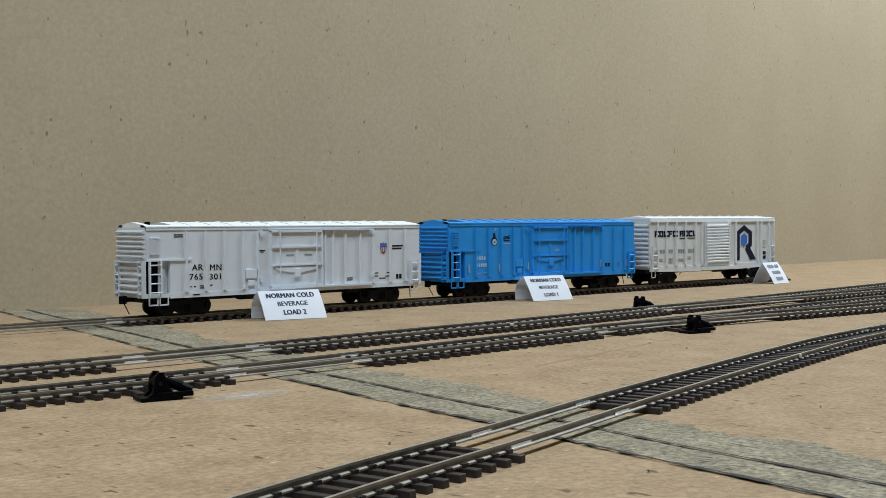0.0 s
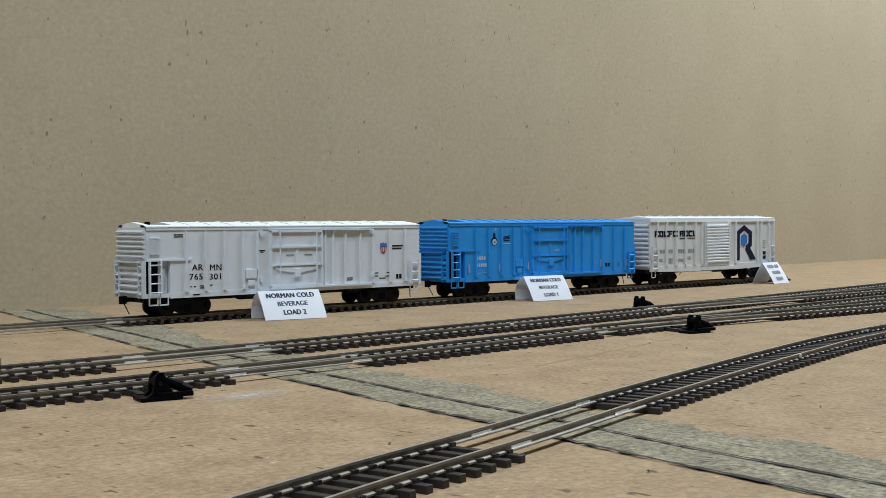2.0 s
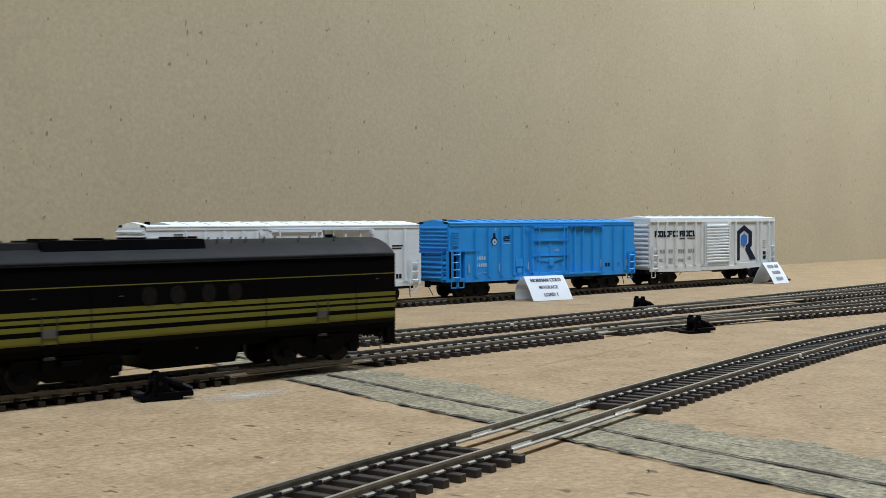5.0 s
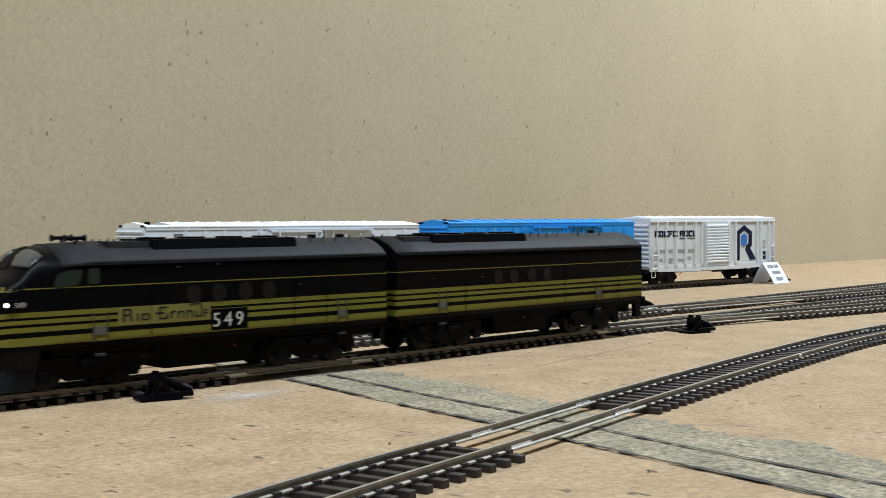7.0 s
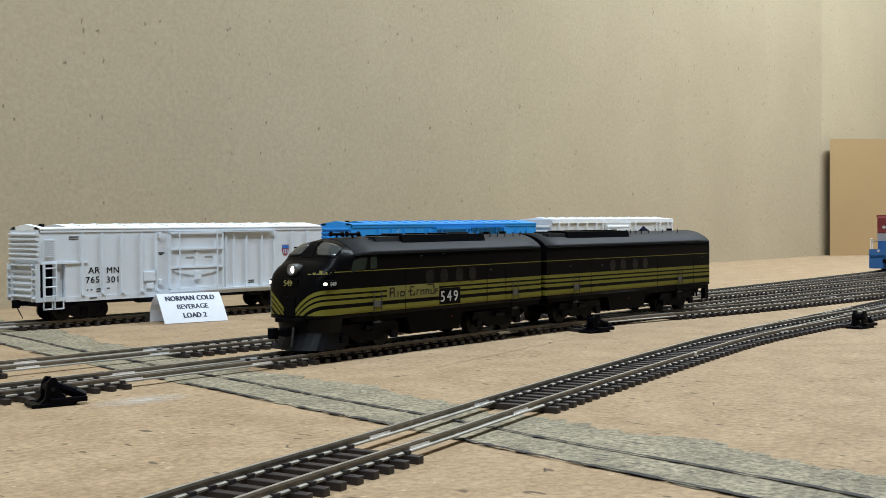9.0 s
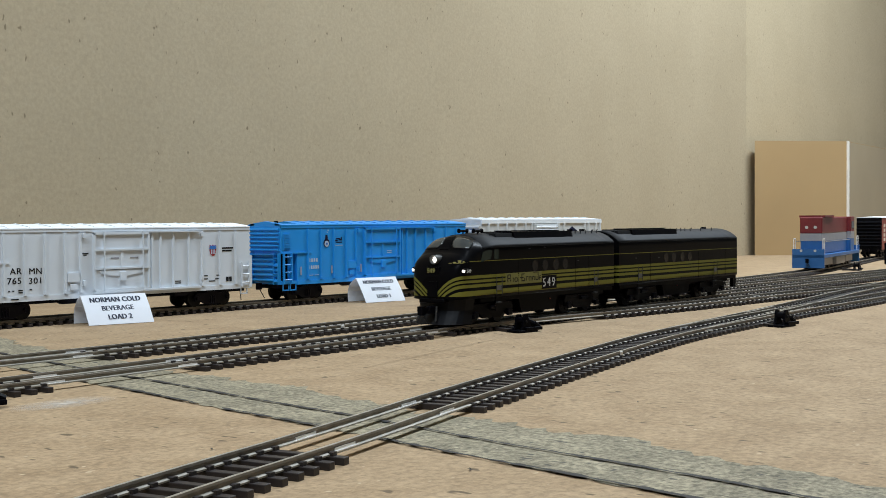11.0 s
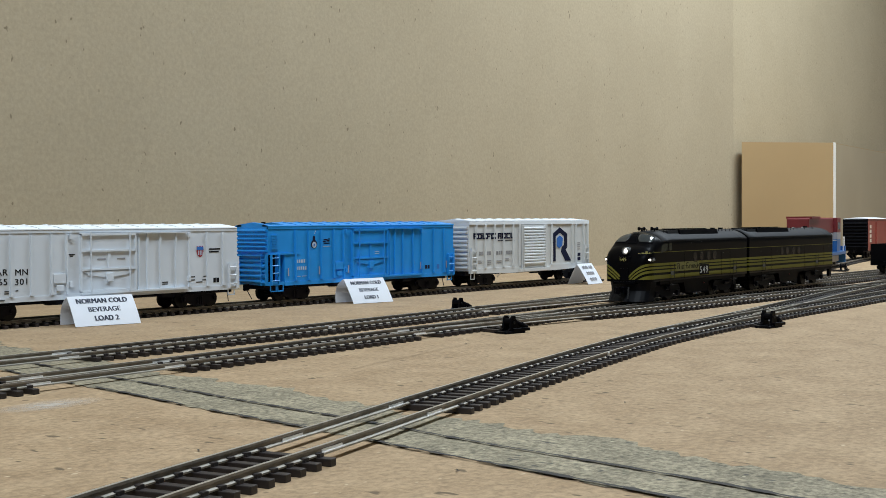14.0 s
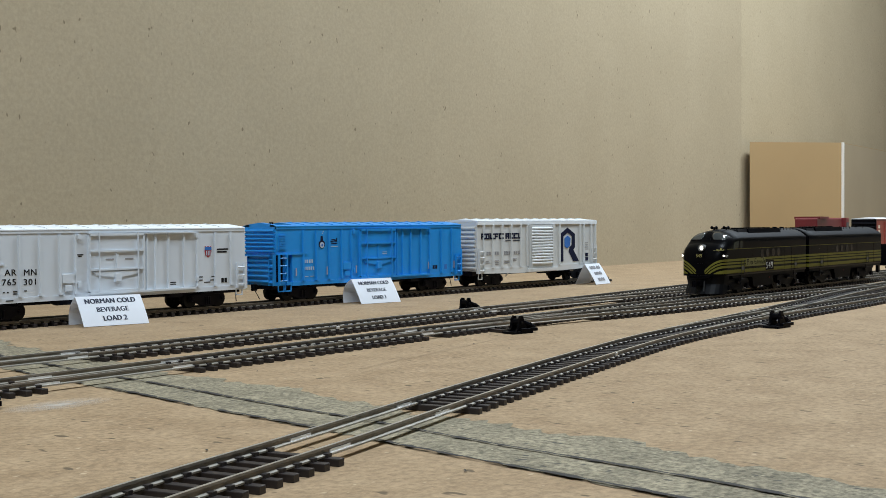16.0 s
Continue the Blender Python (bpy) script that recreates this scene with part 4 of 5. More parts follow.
def unit_point(d, a, cab, grow=0.0):
    """A point of the body's skin: a runs from the near sill (0) over the roof (0.5) to the far sill (1)."""
    w, zs, zt = unit_section(d, cab)
    s = -1 if a < 0.5 else 1
    b = a if a < 0.5 else 1 - a
    if b < 0.25:
        y, z = w, BODY_Z0 + (zs - BODY_Z0) * b / 0.25
        n = (1, 0)
    else:
        # the roof meets the sides at a crisp eave, softening towards the nose
        k = min(1.0, max(0.0, (d - 0.013) / 0.012)) if cab else 1.0
        t0, e = 0.62 * k, 0.64 + 0.36 * k
        t = t0 + (b - 0.25) / 0.25 * (math.pi / 2 - t0)
        y = w * max(0.0, math.cos(t) / math.cos(t0)) ** e
        z = zs + (zt - zs) * ((math.sin(t) - math.sin(t0)) / (1 - math.sin(t0))) ** e
        n = (math.cos(t), math.sin(t))
    return Vector((d - UNIT_LENGTH[cab] / 2, s * (y + n[0] * grow), z + n[1] * grow))


def skin_patch(d0, d1, a0, a1, cab, grow, nd=8, na=8, round_=0.0, lean=0.0):
    """A thin shell lying on the skin."""
    bm = bmesh.new()
    grid = {}
    for i in range(nd + 1):
        for j in range(na + 1):
            u, v = i / nd * 2 - 1, j / na * 2 - 1
            if round_:
                u2, v2 = u * math.sqrt(1 - round_ * v * v / 2), v * math.sqrt(1 - round_ * u * u / 2)
                u, v = u2, v2
            d = d0 + (d1 - d0) * (u + 1) / 2 + lean * v
            a = a0 + (a1 - a0) * (v + 1) / 2
            grid[i, j] = [bm.verts.new(unit_point(d, a, cab, g)) for g in (-0.0004, grow)]
    for i in range(nd):
        for j in range(na):
            bm.faces.new([grid[p][1] for p in ((i, j), (i + 1, j), (i + 1, j + 1), (i, j + 1))])
    edge = [(i, 0) for i in range(nd)] + [(nd, j) for j in range(na)] + [(i, na) for i in range(nd, 0, -1)] + [(0, j) for j in range(na, 0, -1)]
    for p, q in zip(edge, edge[1:] + edge[:1]):
        bm.faces.new((grid[p][0], grid[q][0], grid[q][1], grid[p][1]))
    return bm


def a_of_z(z, d=0.1, cab=True):
    w, zs, zt = unit_section(d, cab)
    return 0.25 * (z - BODY_Z0) / (zs - BODY_Z0)


STRIPES = [(0.0198, 0.0224), (0.0240, 0.0256), (0.0265, 0.0278), (0.0286, 0.0302)]
PIN_STRIPE = (0.0372, 0.03755)


def livery(cab):
    """Black paint with yellow bands by height; on the cab unit the bands sweep down to a point on the nose."""
    m = bpy.data.materials.new("loco_livery")
    m.use_nodes = True
    nt = m.node_tree
    L = nt.links.new
    b = nt.nodes["Principled BSDF"]
    b.inputs["Roughness"].default_value = 0.32
    b.inputs["Specular IOR Level"].default_value = 0.045
    sep = nt.nodes.new("ShaderNodeSeparateXYZ")
    L(nt.nodes.new("ShaderNodeTexCoord").outputs["Object"], sep.inputs[0])

    def op(kind, a, c=0.0):
        n = nt.nodes.new("ShaderNodeMath")
        n.operation = kind
        for s, v in zip(n.inputs, (a, c)):
            if isinstance(v, float):
                s.default_value = v
            else:
                L(v, s)
        return n.outputs[0]

    z = sep.outputs["Z"]
    if cab:
        # the bands drop as the nose curves in towards the middle
        near = op("MAXIMUM", op("SUBTRACT", 0.0165, op("ABSOLUTE", sep.outputs["Y"])), 0.0)
        front = op("LESS_THAN", sep.outputs["X"], -UNIT_LENGTH[cab] / 2 + 0.0122)
        drop = op("MULTIPLY", op("POWER", op("DIVIDE", near, 0.0165), 1.7), 0.0115)
        zz = op("ADD", z, op("MULTIPLY", drop, front))
    else:
        zz = z
    total = None
    for lo, hi in STRIPES:
        band = op("MULTIPLY", op("GREATER_THAN", zz, lo), op("LESS_THAN", zz, hi))
        total = band if total is None else op("ADD", total, band)
    if cab:
        # no band below the lowest one on the nose
        total = op("MULTIPLY", total, op("GREATER_THAN", z, 0.0198))
    pin = op("MULTIPLY", op("GREATER_THAN", z, PIN_STRIPE[0]), op("LESS_THAN", z, PIN_STRIPE[1]))
    if cab:
        pin = op("MULTIPLY", pin, op("GREATER_THAN", sep.outputs["X"], -UNIT_LENGTH[cab] / 2 + 0.0122))
    total = op("MINIMUM", op("ADD", total, pin), 1.0)
    mx = nt.nodes.new("ShaderNodeMix")
    mx.data_type = "RGBA"
    nz = nt.nodes.new("ShaderNodeTexNoise")
    nz.inputs["Scale"].default_value = 220
    rp = nt.nodes.new("ShaderNodeValToRGB")
    rp.color_ramp.elements[0].color, rp.color_ramp.elements[1].color = (0.150, 0.143, 0.026, 1), (0.185, 0.175, 0.036, 1)
    L(nz.outputs["Fac"], rp.inputs[0])
    L(total, mx.inputs["Factor"])
    mx.inputs["A"].default_value = (0.0026, 0.0026, 0.0032, 1)
    L(rp.outputs[0], mx.inputs["B"])
    L(mx.outputs["Result"], b.inputs["Base Color"])
    return m


LIVERY = {True: livery(True), False: livery(False)}


def loco_truck(x, parent):
    """A four-wheel power truck with deep side frames."""
    t = part("truck", blk(x - 0.012, x + 0.012, -0.0085, 0.0085, 0.0085, 0.0145), BLACK, parent, "black power truck")
    for s in (-1, 1):
        out = [(-0.0195, 0.0125), (-0.0180, 0.0150), (0.0180, 0.0150), (0.0195, 0.0125), (0.0190, 0.0090), (0.0145, 0.0085), (0.0120, 0.0105), (0.0075, 0.0075), (-0.0075, 0.0075), (-0.0120, 0.0105), (-0.0145, 0.0085), (-0.0190, 0.0090)]
        f = part("side_frame", prism(bmesh.new(), [(x + u, v) for u, v in out], "y", s * 0.0128, s * 0.0142), BLACK, t)
        for o in (-0.0155, 0.0155):
            part("journal_box", soft_box(0.0003, x + o - 0.0020, x + o + 0.0020, min(s * 0.014, s * 0.0156), max(s * 0.014, s * 0.0156), 0.0078, 0.0112), BLACK, f)
        part("brake_cylinder", rod((x - 0.003, s * 0.0148, 0.0132), (x + 0.004, s * 0.0148, 0.0132), 0.0012, 10), BLACK, f)
    return t


def axle(x, parent):
    """Wheels on one axle, turning about their own middle."""
    e = bmesh.new()
    for y in (-GAUGE, GAUGE):
        s = 1 if y > 0 else -1
        cyl(e, (0, y - s * 0.0012, 0), (0, y + s * 0.0014, 0), 0.0058, 20)
        cyl(e, (0, y - s * 0.0017, 0), (0, y - s * 0.0011, 0), 0.0064, 20)
        for k in range(4):
            a = k * math.tau / 4
            cyl(e, (0.0032 * math.cos(a), y + s * 0.0013, 0.0032 * math.sin(a)), (0.0032 * math.cos(a), y + s * 0.0018, 0.0032 * math.sin(a)), 0.0009, 6)
    cyl(e, (0, -0.010, 0), (0, 0.010, 0), 0.0012, 8)
    w = part("wheelset", e, WHEEL, parent, "dark metal wheels")
    w.matrix_basis = pose(x, 0, 0.0100)
    return w


def skin(cab):
    bm = bmesh.new()
    ds = [nose_stretch(q) for q in (0.0035, 0.0037, 0.0040, 0.0044, 0.0048, 0.0054, 0.0060, 0.0068, 0.0078, 0.0088, 0.0100, 0.0111, 0.0122, 0.0131, 0.0140, 0.0152, 0.0164, 0.0176, 0.0188, 0.0204, 0.0220, 0.0242, 0.0265, 0.030, 0.0340, 0.07, 0.11, 0.14, UNIT_LENGTH[cab])] if cab else [0.0, 0.04, 0.08, 0.12, UNIT_LENGTH[cab]]
    av = [i / 40 for i in range(41)]
    rings = [[bm.verts.new(unit_point(d, a, cab)) for a in av] for d in ds]
    for r, q in zip(rings, rings[1:]):
        for i in range(len(av) - 1):
            bm.faces.new((r[i], q[i], q[i + 1], r[i + 1]))
        bm.faces.new((r[0], r[-1], q[-1], q[0]))
    for r, d in ((rings[0], ds[0]), (rings[-1][::-1], ds[-1])):
        bm.faces.new([bm.verts.new(v.co) for v in r])
    return bm


WHEELS = []


def diesel_unit(cab):
    lab = "black streamlined diesel cab unit with yellow stripes and lit headlight" if cab else "black streamlined diesel booster unit with yellow stripes"
    c = thing("diesel_cab_unit" if cab else "diesel_booster_unit", lab, "locomotive", "moving diesel train")
    x0, x1 = -UNIT_LENGTH[cab] / 2, UNIT_LENGTH[cab] / 2
    X = lambda d: x0 + d
    N = lambda d: x0 + 0.0026 + d
    side = -BODY_W
    body = part("body", skin(cab), LIVERY[cab], c, "black body with yellow stripes", smooth=False)
    for p in body.data.polygons:
        p.use_smooth = len(p.vertices) == 4
    # roof cover: the grey-black arch lying on the body
    part("roof", skin_patch(0.0250 if cab else 0.0, UNIT_LENGTH[cab], 0.251, 0.749, cab, 0.0003, 12, 24), ROOF_GREY, c, "weathered grey-black arched roof", smooth=True)
    # raised radiator hatch and fan covers
    hx0, hx1 = (0.060, 0.120) if cab else (0.026, 0.086)
    bm = bmesh.new()
    prism(bm, [(-0.0118, 0.0485), (-0.0108, 0.0520), (0.0108, 0.0520), (0.0118, 0.0485)], "x", X(hx0), X(hx1))
    hatch = part("radiator_hatch", bm, LOCO_BLACK, c, "black raised radiator hatch")
    for i in range(4):
        xx = X(hx0 + 0.006 + i * (hx1 - hx0 - 0.012) / 3)
        part("fan_cover", rod((xx, 0, 0.0518), (xx, 0, 0.0526), 0.0050, 20), LOCO_BLACK, hatch)
    prof = [(-0.0105, 0.0488), (-0.0100, 0.0514), (0.0100, 0.0514), (0.0105, 0.0488)]
    part("roof_hatch", prism(bmesh.new(), prof, "x", X(hx0 - 0.016), X(hx0 - 0.0005)), ROOF_GREY, c)
    for d in ([0.041, 0.046, 0.052, 0.128, 0.134, 0.140, 0.147, 0.153] if cab else [0.008, 0.013, 0.092, 0.098, 0.104, 0.112, 0.128, 0.145]):
        for s in (-1, 1):
            bm = rod((X(d), s * 0.0085, 0.0488), (X(d) + 0.0018, s * 0.0075, 0.0522), 0.0003, 5)
            part("lift_ring", bm, BLACK, c)
    for d in ((0.136, 0.150) if cab else (0.088, 0.150)):
        part("exhaust_stack", rod((X(d), 0, 0.0505), (X(d), 0, 0.0527), 0.0018, 12), BLACK, c)
    # portholes
    for d in ((0.0725, 0.0828, 0.0938, 0.1038) if cab else (0.0610, 0.0717, 0.0840, 0.0948)):
        for far in (False, True):
            a = a_of_z(0.0333)
            a0, a1 = a - 0.0300, a + 0.0300
            if far:
                a0, a1 = 1 - a1, 1 - a0
            ph = part("porthole", skin_patch(d - 0.0029, d + 0.0029, a0, a1, cab, 0.00015, 10, 10, 1.0), PORT_GLASS, c, "round dark porthole")
    # side doors, steps, grabs
    doors = [(0.0346, 0.0402), (0.1348, 0.1398)] if cab else [(0.0228, 0.0285), (0.1305, 0.1360)]
    for d0, d1 in doors:
        dr = part("side_door", blk(X(d0), X(d1), side - 0.00025, side + 0.0004, 0.0188, 0.0300 if cab and d0 < 0.1 else 0.0262), LIVERY[cab], c, "striped side door")
        part("grab_iron", rod((X(d0) + 0.0003, side - 0.0007, 0.0195), (X(d0) + 0.0003, side - 0.0007, 0.0290), 0.0002, 5), GRAB, dr)
        part("grab_iron", rod((X(d1) - 0.0003, side - 0.0007, 0.0195), (X(d1) - 0.0003, side - 0.0007, 0.0290), 0.0002, 5), GRAB, dr)
        part("step_plate", blk(X(d0) + 0.0006, X(d1) - 0.0006, side - 0.0005, side - 0.0001, 0.0218, 0.0244), PLATE, dr, "grey step plate")
        part("kick_plate", blk(X(d0) + 0.0012, X(d1) - 0.0012, side - 0.0010, side + 0.0004, 0.0150, 0.0158), GRAB, dr)
        part("step_hanger", blk(X(d0) + 0.0010, X(d1) - 0.0010, side + 0.0005, side + 0.0009, 0.0110, 0.0185), BLACK, dr)
    # panel joints down the flanks, and small grey latches
    for d in ((0.0560, 0.1150, 0.1300) if cab else (0.0400, 0.1080, 0.1500)):
        part("panel_joint", blk(X(d), X(d) + 0.0002, side - 0.00012, side + 0.0003, 0.0186, 0.0370), LOCO_BLACK, c)
    for d, z in (((0.066, 0.0425), (0.0815, 0.0430), (0.117, 0.0345)) if cab else ((0.020, 0.0340), (0.050, 0.0335), (0.160, 0.0352))):
        part("latch", soft_box(0.0001, X(d), X(d) + 0.0014, side - 0.0004, side + 0.0003, z, z + 0.0004), GRAB, c)
    part("drip_rail", blk(X(0.030 if cab else 0.001), x1 - 0.001, side - 0.0004, side + 0.0004, 0.0441, 0.0445), ROOF_GREY, c)
    # skirts, tanks, underframe
    part("side_skirt", blk(X(0.022 if cab else 0.002), x1 - 0.001, -0.0158, 0.0158, 0.0160, BODY_Z0 + 0.0004), LOCO_BLACK, c)
    bm = prism(bmesh.new(), [(X(0.059), 0.0165), (X(0.062), 0.0085), (X(0.096), 0.0085), (X(0.099), 0.0165)], "y", -0.0145, 0.0145)
    part("fuel_tank", bm, LOCO_BLACK, c)
    part("underframe", blk(X(0.012), x1 - 0.002, -0.010, 0.010, 0.0135, 0.0162), BLACK, c)
    part("fuel_cap", rod((X(0.090 if cab else 0.080), -0.0152, 0.0145), (X(0.090 if cab else 0.080), -0.0146, 0.0145), 0.0004, 10), RED_PAINT, c)
    for d in (0.0345, 0.126) if cab else (0.033, 0.134):
        t = loco_truck(X(d), c)
        for o in (-0.0125, 0.0125):
            WHEELS.append((axle(X(d) + o, t), X(d) + o))
    if not cab:
        # rear end wall with buffers, hoses, and drop step
        part("end_door", blk(x1 - 0.0002, x1 + 0.0005, -0.0045, 0.0045, 0.0190, 0.0440), LOCO_BLACK, c)
        bm = blk(x1 - 0.003, x1 + 0.0012, -0.0150, -0.0125, 0.0095, 0.0182)
        part("end_step", bm, BLACK, c)
        part("end_step", blk(x1 - 0.003, x1 + 0.0012, 0.0125, 0.0150, 0.0095, 0.0182), BLACK, c)
        for y in (-0.006, -0.004, 0.004, 0.006):
            bm = rod((x1 + 0.0008, y, 0.0175), (x1 + 0.0030, y, 0.0105), 0.0005, 6)
            part("air_hose", bm, BLACK, c)
        coupler(x1 - 0.001, 1, c, 0.0130)
        for y in (-0.0148, 0.0148):
            part("rain_gutter", rod((x1 + 0.0004, y, 0.0190), (x1 + 0.0004, y, 0.0430), 0.0004, 6), LOCO_BLACK, c)
        part("front_diaphragm", blk(x0 - 0.0024, x0, -0.0060, 0.0060, 0.0170, 0.0460), BLACK, c)
        return c
    # ---- cab details ----
    part("rear_diaphragm", blk(x1, x1 + 0.0024, -0.0060, 0.0060, 0.0170, 0.0460), BLACK, c)
    for far in (False, True):
        for name, grow, m0, mat in (("windshield_frame", 0.00022, 0.0007, LOCO_BLACK), ("windshield", 0.00034, 0.0, GLASS)):
            a0, a1 = 0.342 - m0 * 9, 0.482 + m0 * 4
            if far:
                a0, a1 = 1 - a1, 1 - a0
            pane = skin_patch(0.0141 - m0, 0.0196 + m0, a0, a1, True, grow, 10, 14, 0.55, 0.0011 if far else -0.0011)
            part(name, pane, mat, c, "glossy curved windshield pane" if mat is GLASS else "", smooth=True)
    part("windshield_post", skin_patch(0.0125, 0.0205, 0.489, 0.511, True, 0.0004, 8, 3), LOCO_BLACK, c)
    for far in (False, True):
        for d0, d1 in ((0.0224, 0.0312), (0.0336, 0.0376)):
            a0, a1 = a_of_z(0.0381, 0.046), a_of_z(0.0432, 0.046)
            if far:
                a0, a1 = 1 - a1, 1 - a0
            part("side_window", skin_patch(d0, d1, a0, a1, True, 0.00015, 6, 6, 0.25, 0.0008 if d0 < 0.03 and not far else -0.0008 if d0 < 0.03 else 0.0), GLASS_PALE, c, "greenish cab side window")
    # headlight in a round barrel on the nose
    part("headlight_barrel", rod((X(0.0115), 0, 0.0388), (X(0.0060), 0, 0.0384), 0.0024, 20), LOCO_BLACK, c)
    bm = bmesh.new()
    rings = [[bm.verts.new((X(d), r * math.cos(k * math.tau / 24), 0.0384 + r * math.sin(k * math.tau / 24))) for k in range(24)] for d, r in ((0.0085, 0.0025), (0.0034, 0.0024), (0.0032, 0.0022), (0.0034, 0.0019), (0.0058, 0.0017))]
    for u, v in zip(rings, rings[1:] + rings[:1]):
        for k in range(24):
            bm.faces.new((u[k], u[(k + 1) % 24], v[(k + 1) % 24], v[k]))
    part("headlight_rim", bm, PLATE, c, "dull metal headlight rim", smooth=True)
    part("headlight", rod((X(0.0058), 0, 0.0384), (X(0.0047), 0, 0.0384), 0.0017, 20, 0.0015), HEAD_GLOW, c, "lit round headlight lens")
    # number boards with class lights on each nose flank
    for s in (-1, 1):
        nb = part("number_board", soft_box(0.0003, X(0.0070), X(0.0138), *sorted((s * 0.0145, s * 0.0168)), 0.0312, 0.0342), LOCO_BLACK, c)
        part("class_light", rod((X(0.0080), s * 0.0150, 0.0327), (X(0.0068), s * 0.0166, 0.0327), 0.0007, 12), MARKER_GLOW, nb, "small lit class light")
    lettering("549", 0.0024, NUMBER_WHITE, c, pose(X(0.0092), -0.01685, 0.0318, 90), "number_lettering")
    # horns across the roof
    for y in (-0.0048, 0.0048):
        d, zh = 0.0352, 0.0527
        h = part("air_horn", rod((X(d), y, 0.0490), (X(d), y, zh), 0.0005, 6), BLACK, c)
        bm = rod((X(d) - 0.0024, y, zh), (X(d) + 0.0024, y, zh), 0.0006, 8)
        cyl(bm, (X(d) - 0.0036, y, zh), (X(d) - 0.0022, y, zh), 0.0013, 10, 0.0006)
        cyl(bm, (X(d) + 0.0022, y, zh), (X(d) + 0.0036, y, zh), 0.0006, 10, 0.0013)
        part("trumpet", bm, BLACK, h)
    # nose door, grab irons
    part("nose_door", blk(N(-0.0005), N(0.0005), -0.0032, 0.0032, 0.0195, 0.0272), LOCO_BLACK, c)
    part("nose_number", blk(N(0.0001), N(0.0012), -0.0042, 0.0042, 0.0312, 0.0346), LOCO_BLACK, c)
    lettering("549", 0.0034, LETTER_GOLD, c, pose(N(0.0000), 0.0036, 0.0317, 90, 0, -90), "nose_lettering")
    # pilot: a deep wedge below the nose
    bm = bmesh.new()
    ru, rm, rl = [], [], []
    for k in range(13):
        a = math.pi * k / 12
        y, f = -math.cos(a), 1 - math.sin(a) ** 0.5
        ru.append(bm.verts.new((N(0.0016) + 0.0135 * f, 0.0156 * y, BODY_Z0 + 0.0003)))
        rm.append(bm.verts.new((N(0.0022) + 0.0125 * f, 0.0146 * y, 0.0125)))
        rl.append(bm.verts.new((N(-0.0024) + 0.0150 * f, 0.0150 * y, 0.0056)))
    for u, v in ((ru, rm), (rm, rl)):
        for k in range(13):
            bm.faces.new((u[k], u[(k + 1) % 13], v[(k + 1) % 13], v[k]))
    bm.faces.new(ru)
    bm.faces.new(rl[::-1])
    part("pilot", bm, PILOT_BLACK, c, "dark grey-black pilot")
    part("anticlimber", soft_box(0.0004, N(-0.0012), N(0.004), -0.0080, 0.0080, 0.0166, 0.0186), LOCO_BLACK, c)
    part("draft_box", soft_box(0.0003, N(-0.0045), N(0.002), -0.0022, 0.0022, 0.0112, 0.0148), BLACK, c)
    coupler(N(-0.003), -1, c, 0.0130)
    bm = rod((N(-0.0018), -0.0040, 0.0150), (N(-0.0035), -0.0045, 0.0075), 0.0005, 6)
    part("air_hose", bm, GRAB, c)
    for s in (-1, 1):
        part("nose_grab", rod((N(0.0016), s * 0.0100, 0.0205), (N(0.0014), s * 0.0098, 0.0285), 0.00025, 6), GRAB, c)
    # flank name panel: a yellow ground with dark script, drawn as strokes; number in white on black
    part("name_panel", blk(X(0.0440), X(0.0790), side - 0.0001, side + 0.0002, 0.0242, 0.0302), YELLOW, c, "yellow name panel")
    px, pz = X(0.0456), 0.0254
    strokes = [(0.0, 0.0, 0.0006, 0.0040), (0.0004, 0.0036, 0.0022, 0.0005), (0.0022, 0.0022, 0.0005, 0.0016), (0.0006, 0.0018, 0.0018, 0.0005), (0.0022, 0.0, 0.0006, 0.0018), (0.0042, 0.0, 0.0005, 0.0024),
               (0.0058, 0.0, 0.0020, 0.0005), (0.0058, 0.0018, 0.0020, 0.0005), (0.0056, 0.0003, 0.0005, 0.0018), (0.0076, 0.0003, 0.0005, 0.0018),
               (0.0098, 0.0018, 0.0030, 0.0005), (0.0110, 0.0, 0.0005, 0.0040), (0.0112, 0.0, 0.0022, 0.0005), (0.0132, 0.0, 0.0005, 0.0018), (0.0112, 0.0036, 0.0024, 0.0005),
               (0.0146, 0.0, 0.0005, 0.0024), (0.0149, 0.0020, 0.0014, 0.0005), (0.0168, 0.0, 0.0005, 0.0022), (0.0168, 0.0018, 0.0018, 0.0005), (0.0184, 0.0, 0.0005, 0.0024),
               (0.0196, 0.0, 0.0005, 0.0024), (0.0198, 0.0019, 0.0016, 0.0005), (0.0212, 0.0, 0.0005, 0.0022), (0.0224, 0.0, 0.0020, 0.0005), (0.0224, 0.0, 0.0005, 0.0022), (0.0242, 0.0, 0.0005, 0.0042),
               (0.0205, 0.0042, 0.0042, 0.0004), (0.0252, 0.0010, 0.0016, 0.0005), (0.0252, 0.0, 0.0005, 0.0020), (0.0252, 0.0020, 0.0016, 0.0004)]
    for sx, sz, w, h in strokes:
        part("script_stroke", blk(px + 1.22 * sx, px + 1.22 * sx + w * 1.15, side - 0.00018, side - 0.00005, pz + sz, pz + sz + h), INK, c)
    part("number_panel", blk(X(0.0793), X(0.0945), side - 0.00012, side + 0.0002, 0.0203, 0.0276), LOCO_BLACK, c)
    lettering("549", 0.0070, NUMBER_WHITE, c, pose(X(0.0798), side - 0.0002, 0.0215, 90), "number_lettering", spread=1.35)
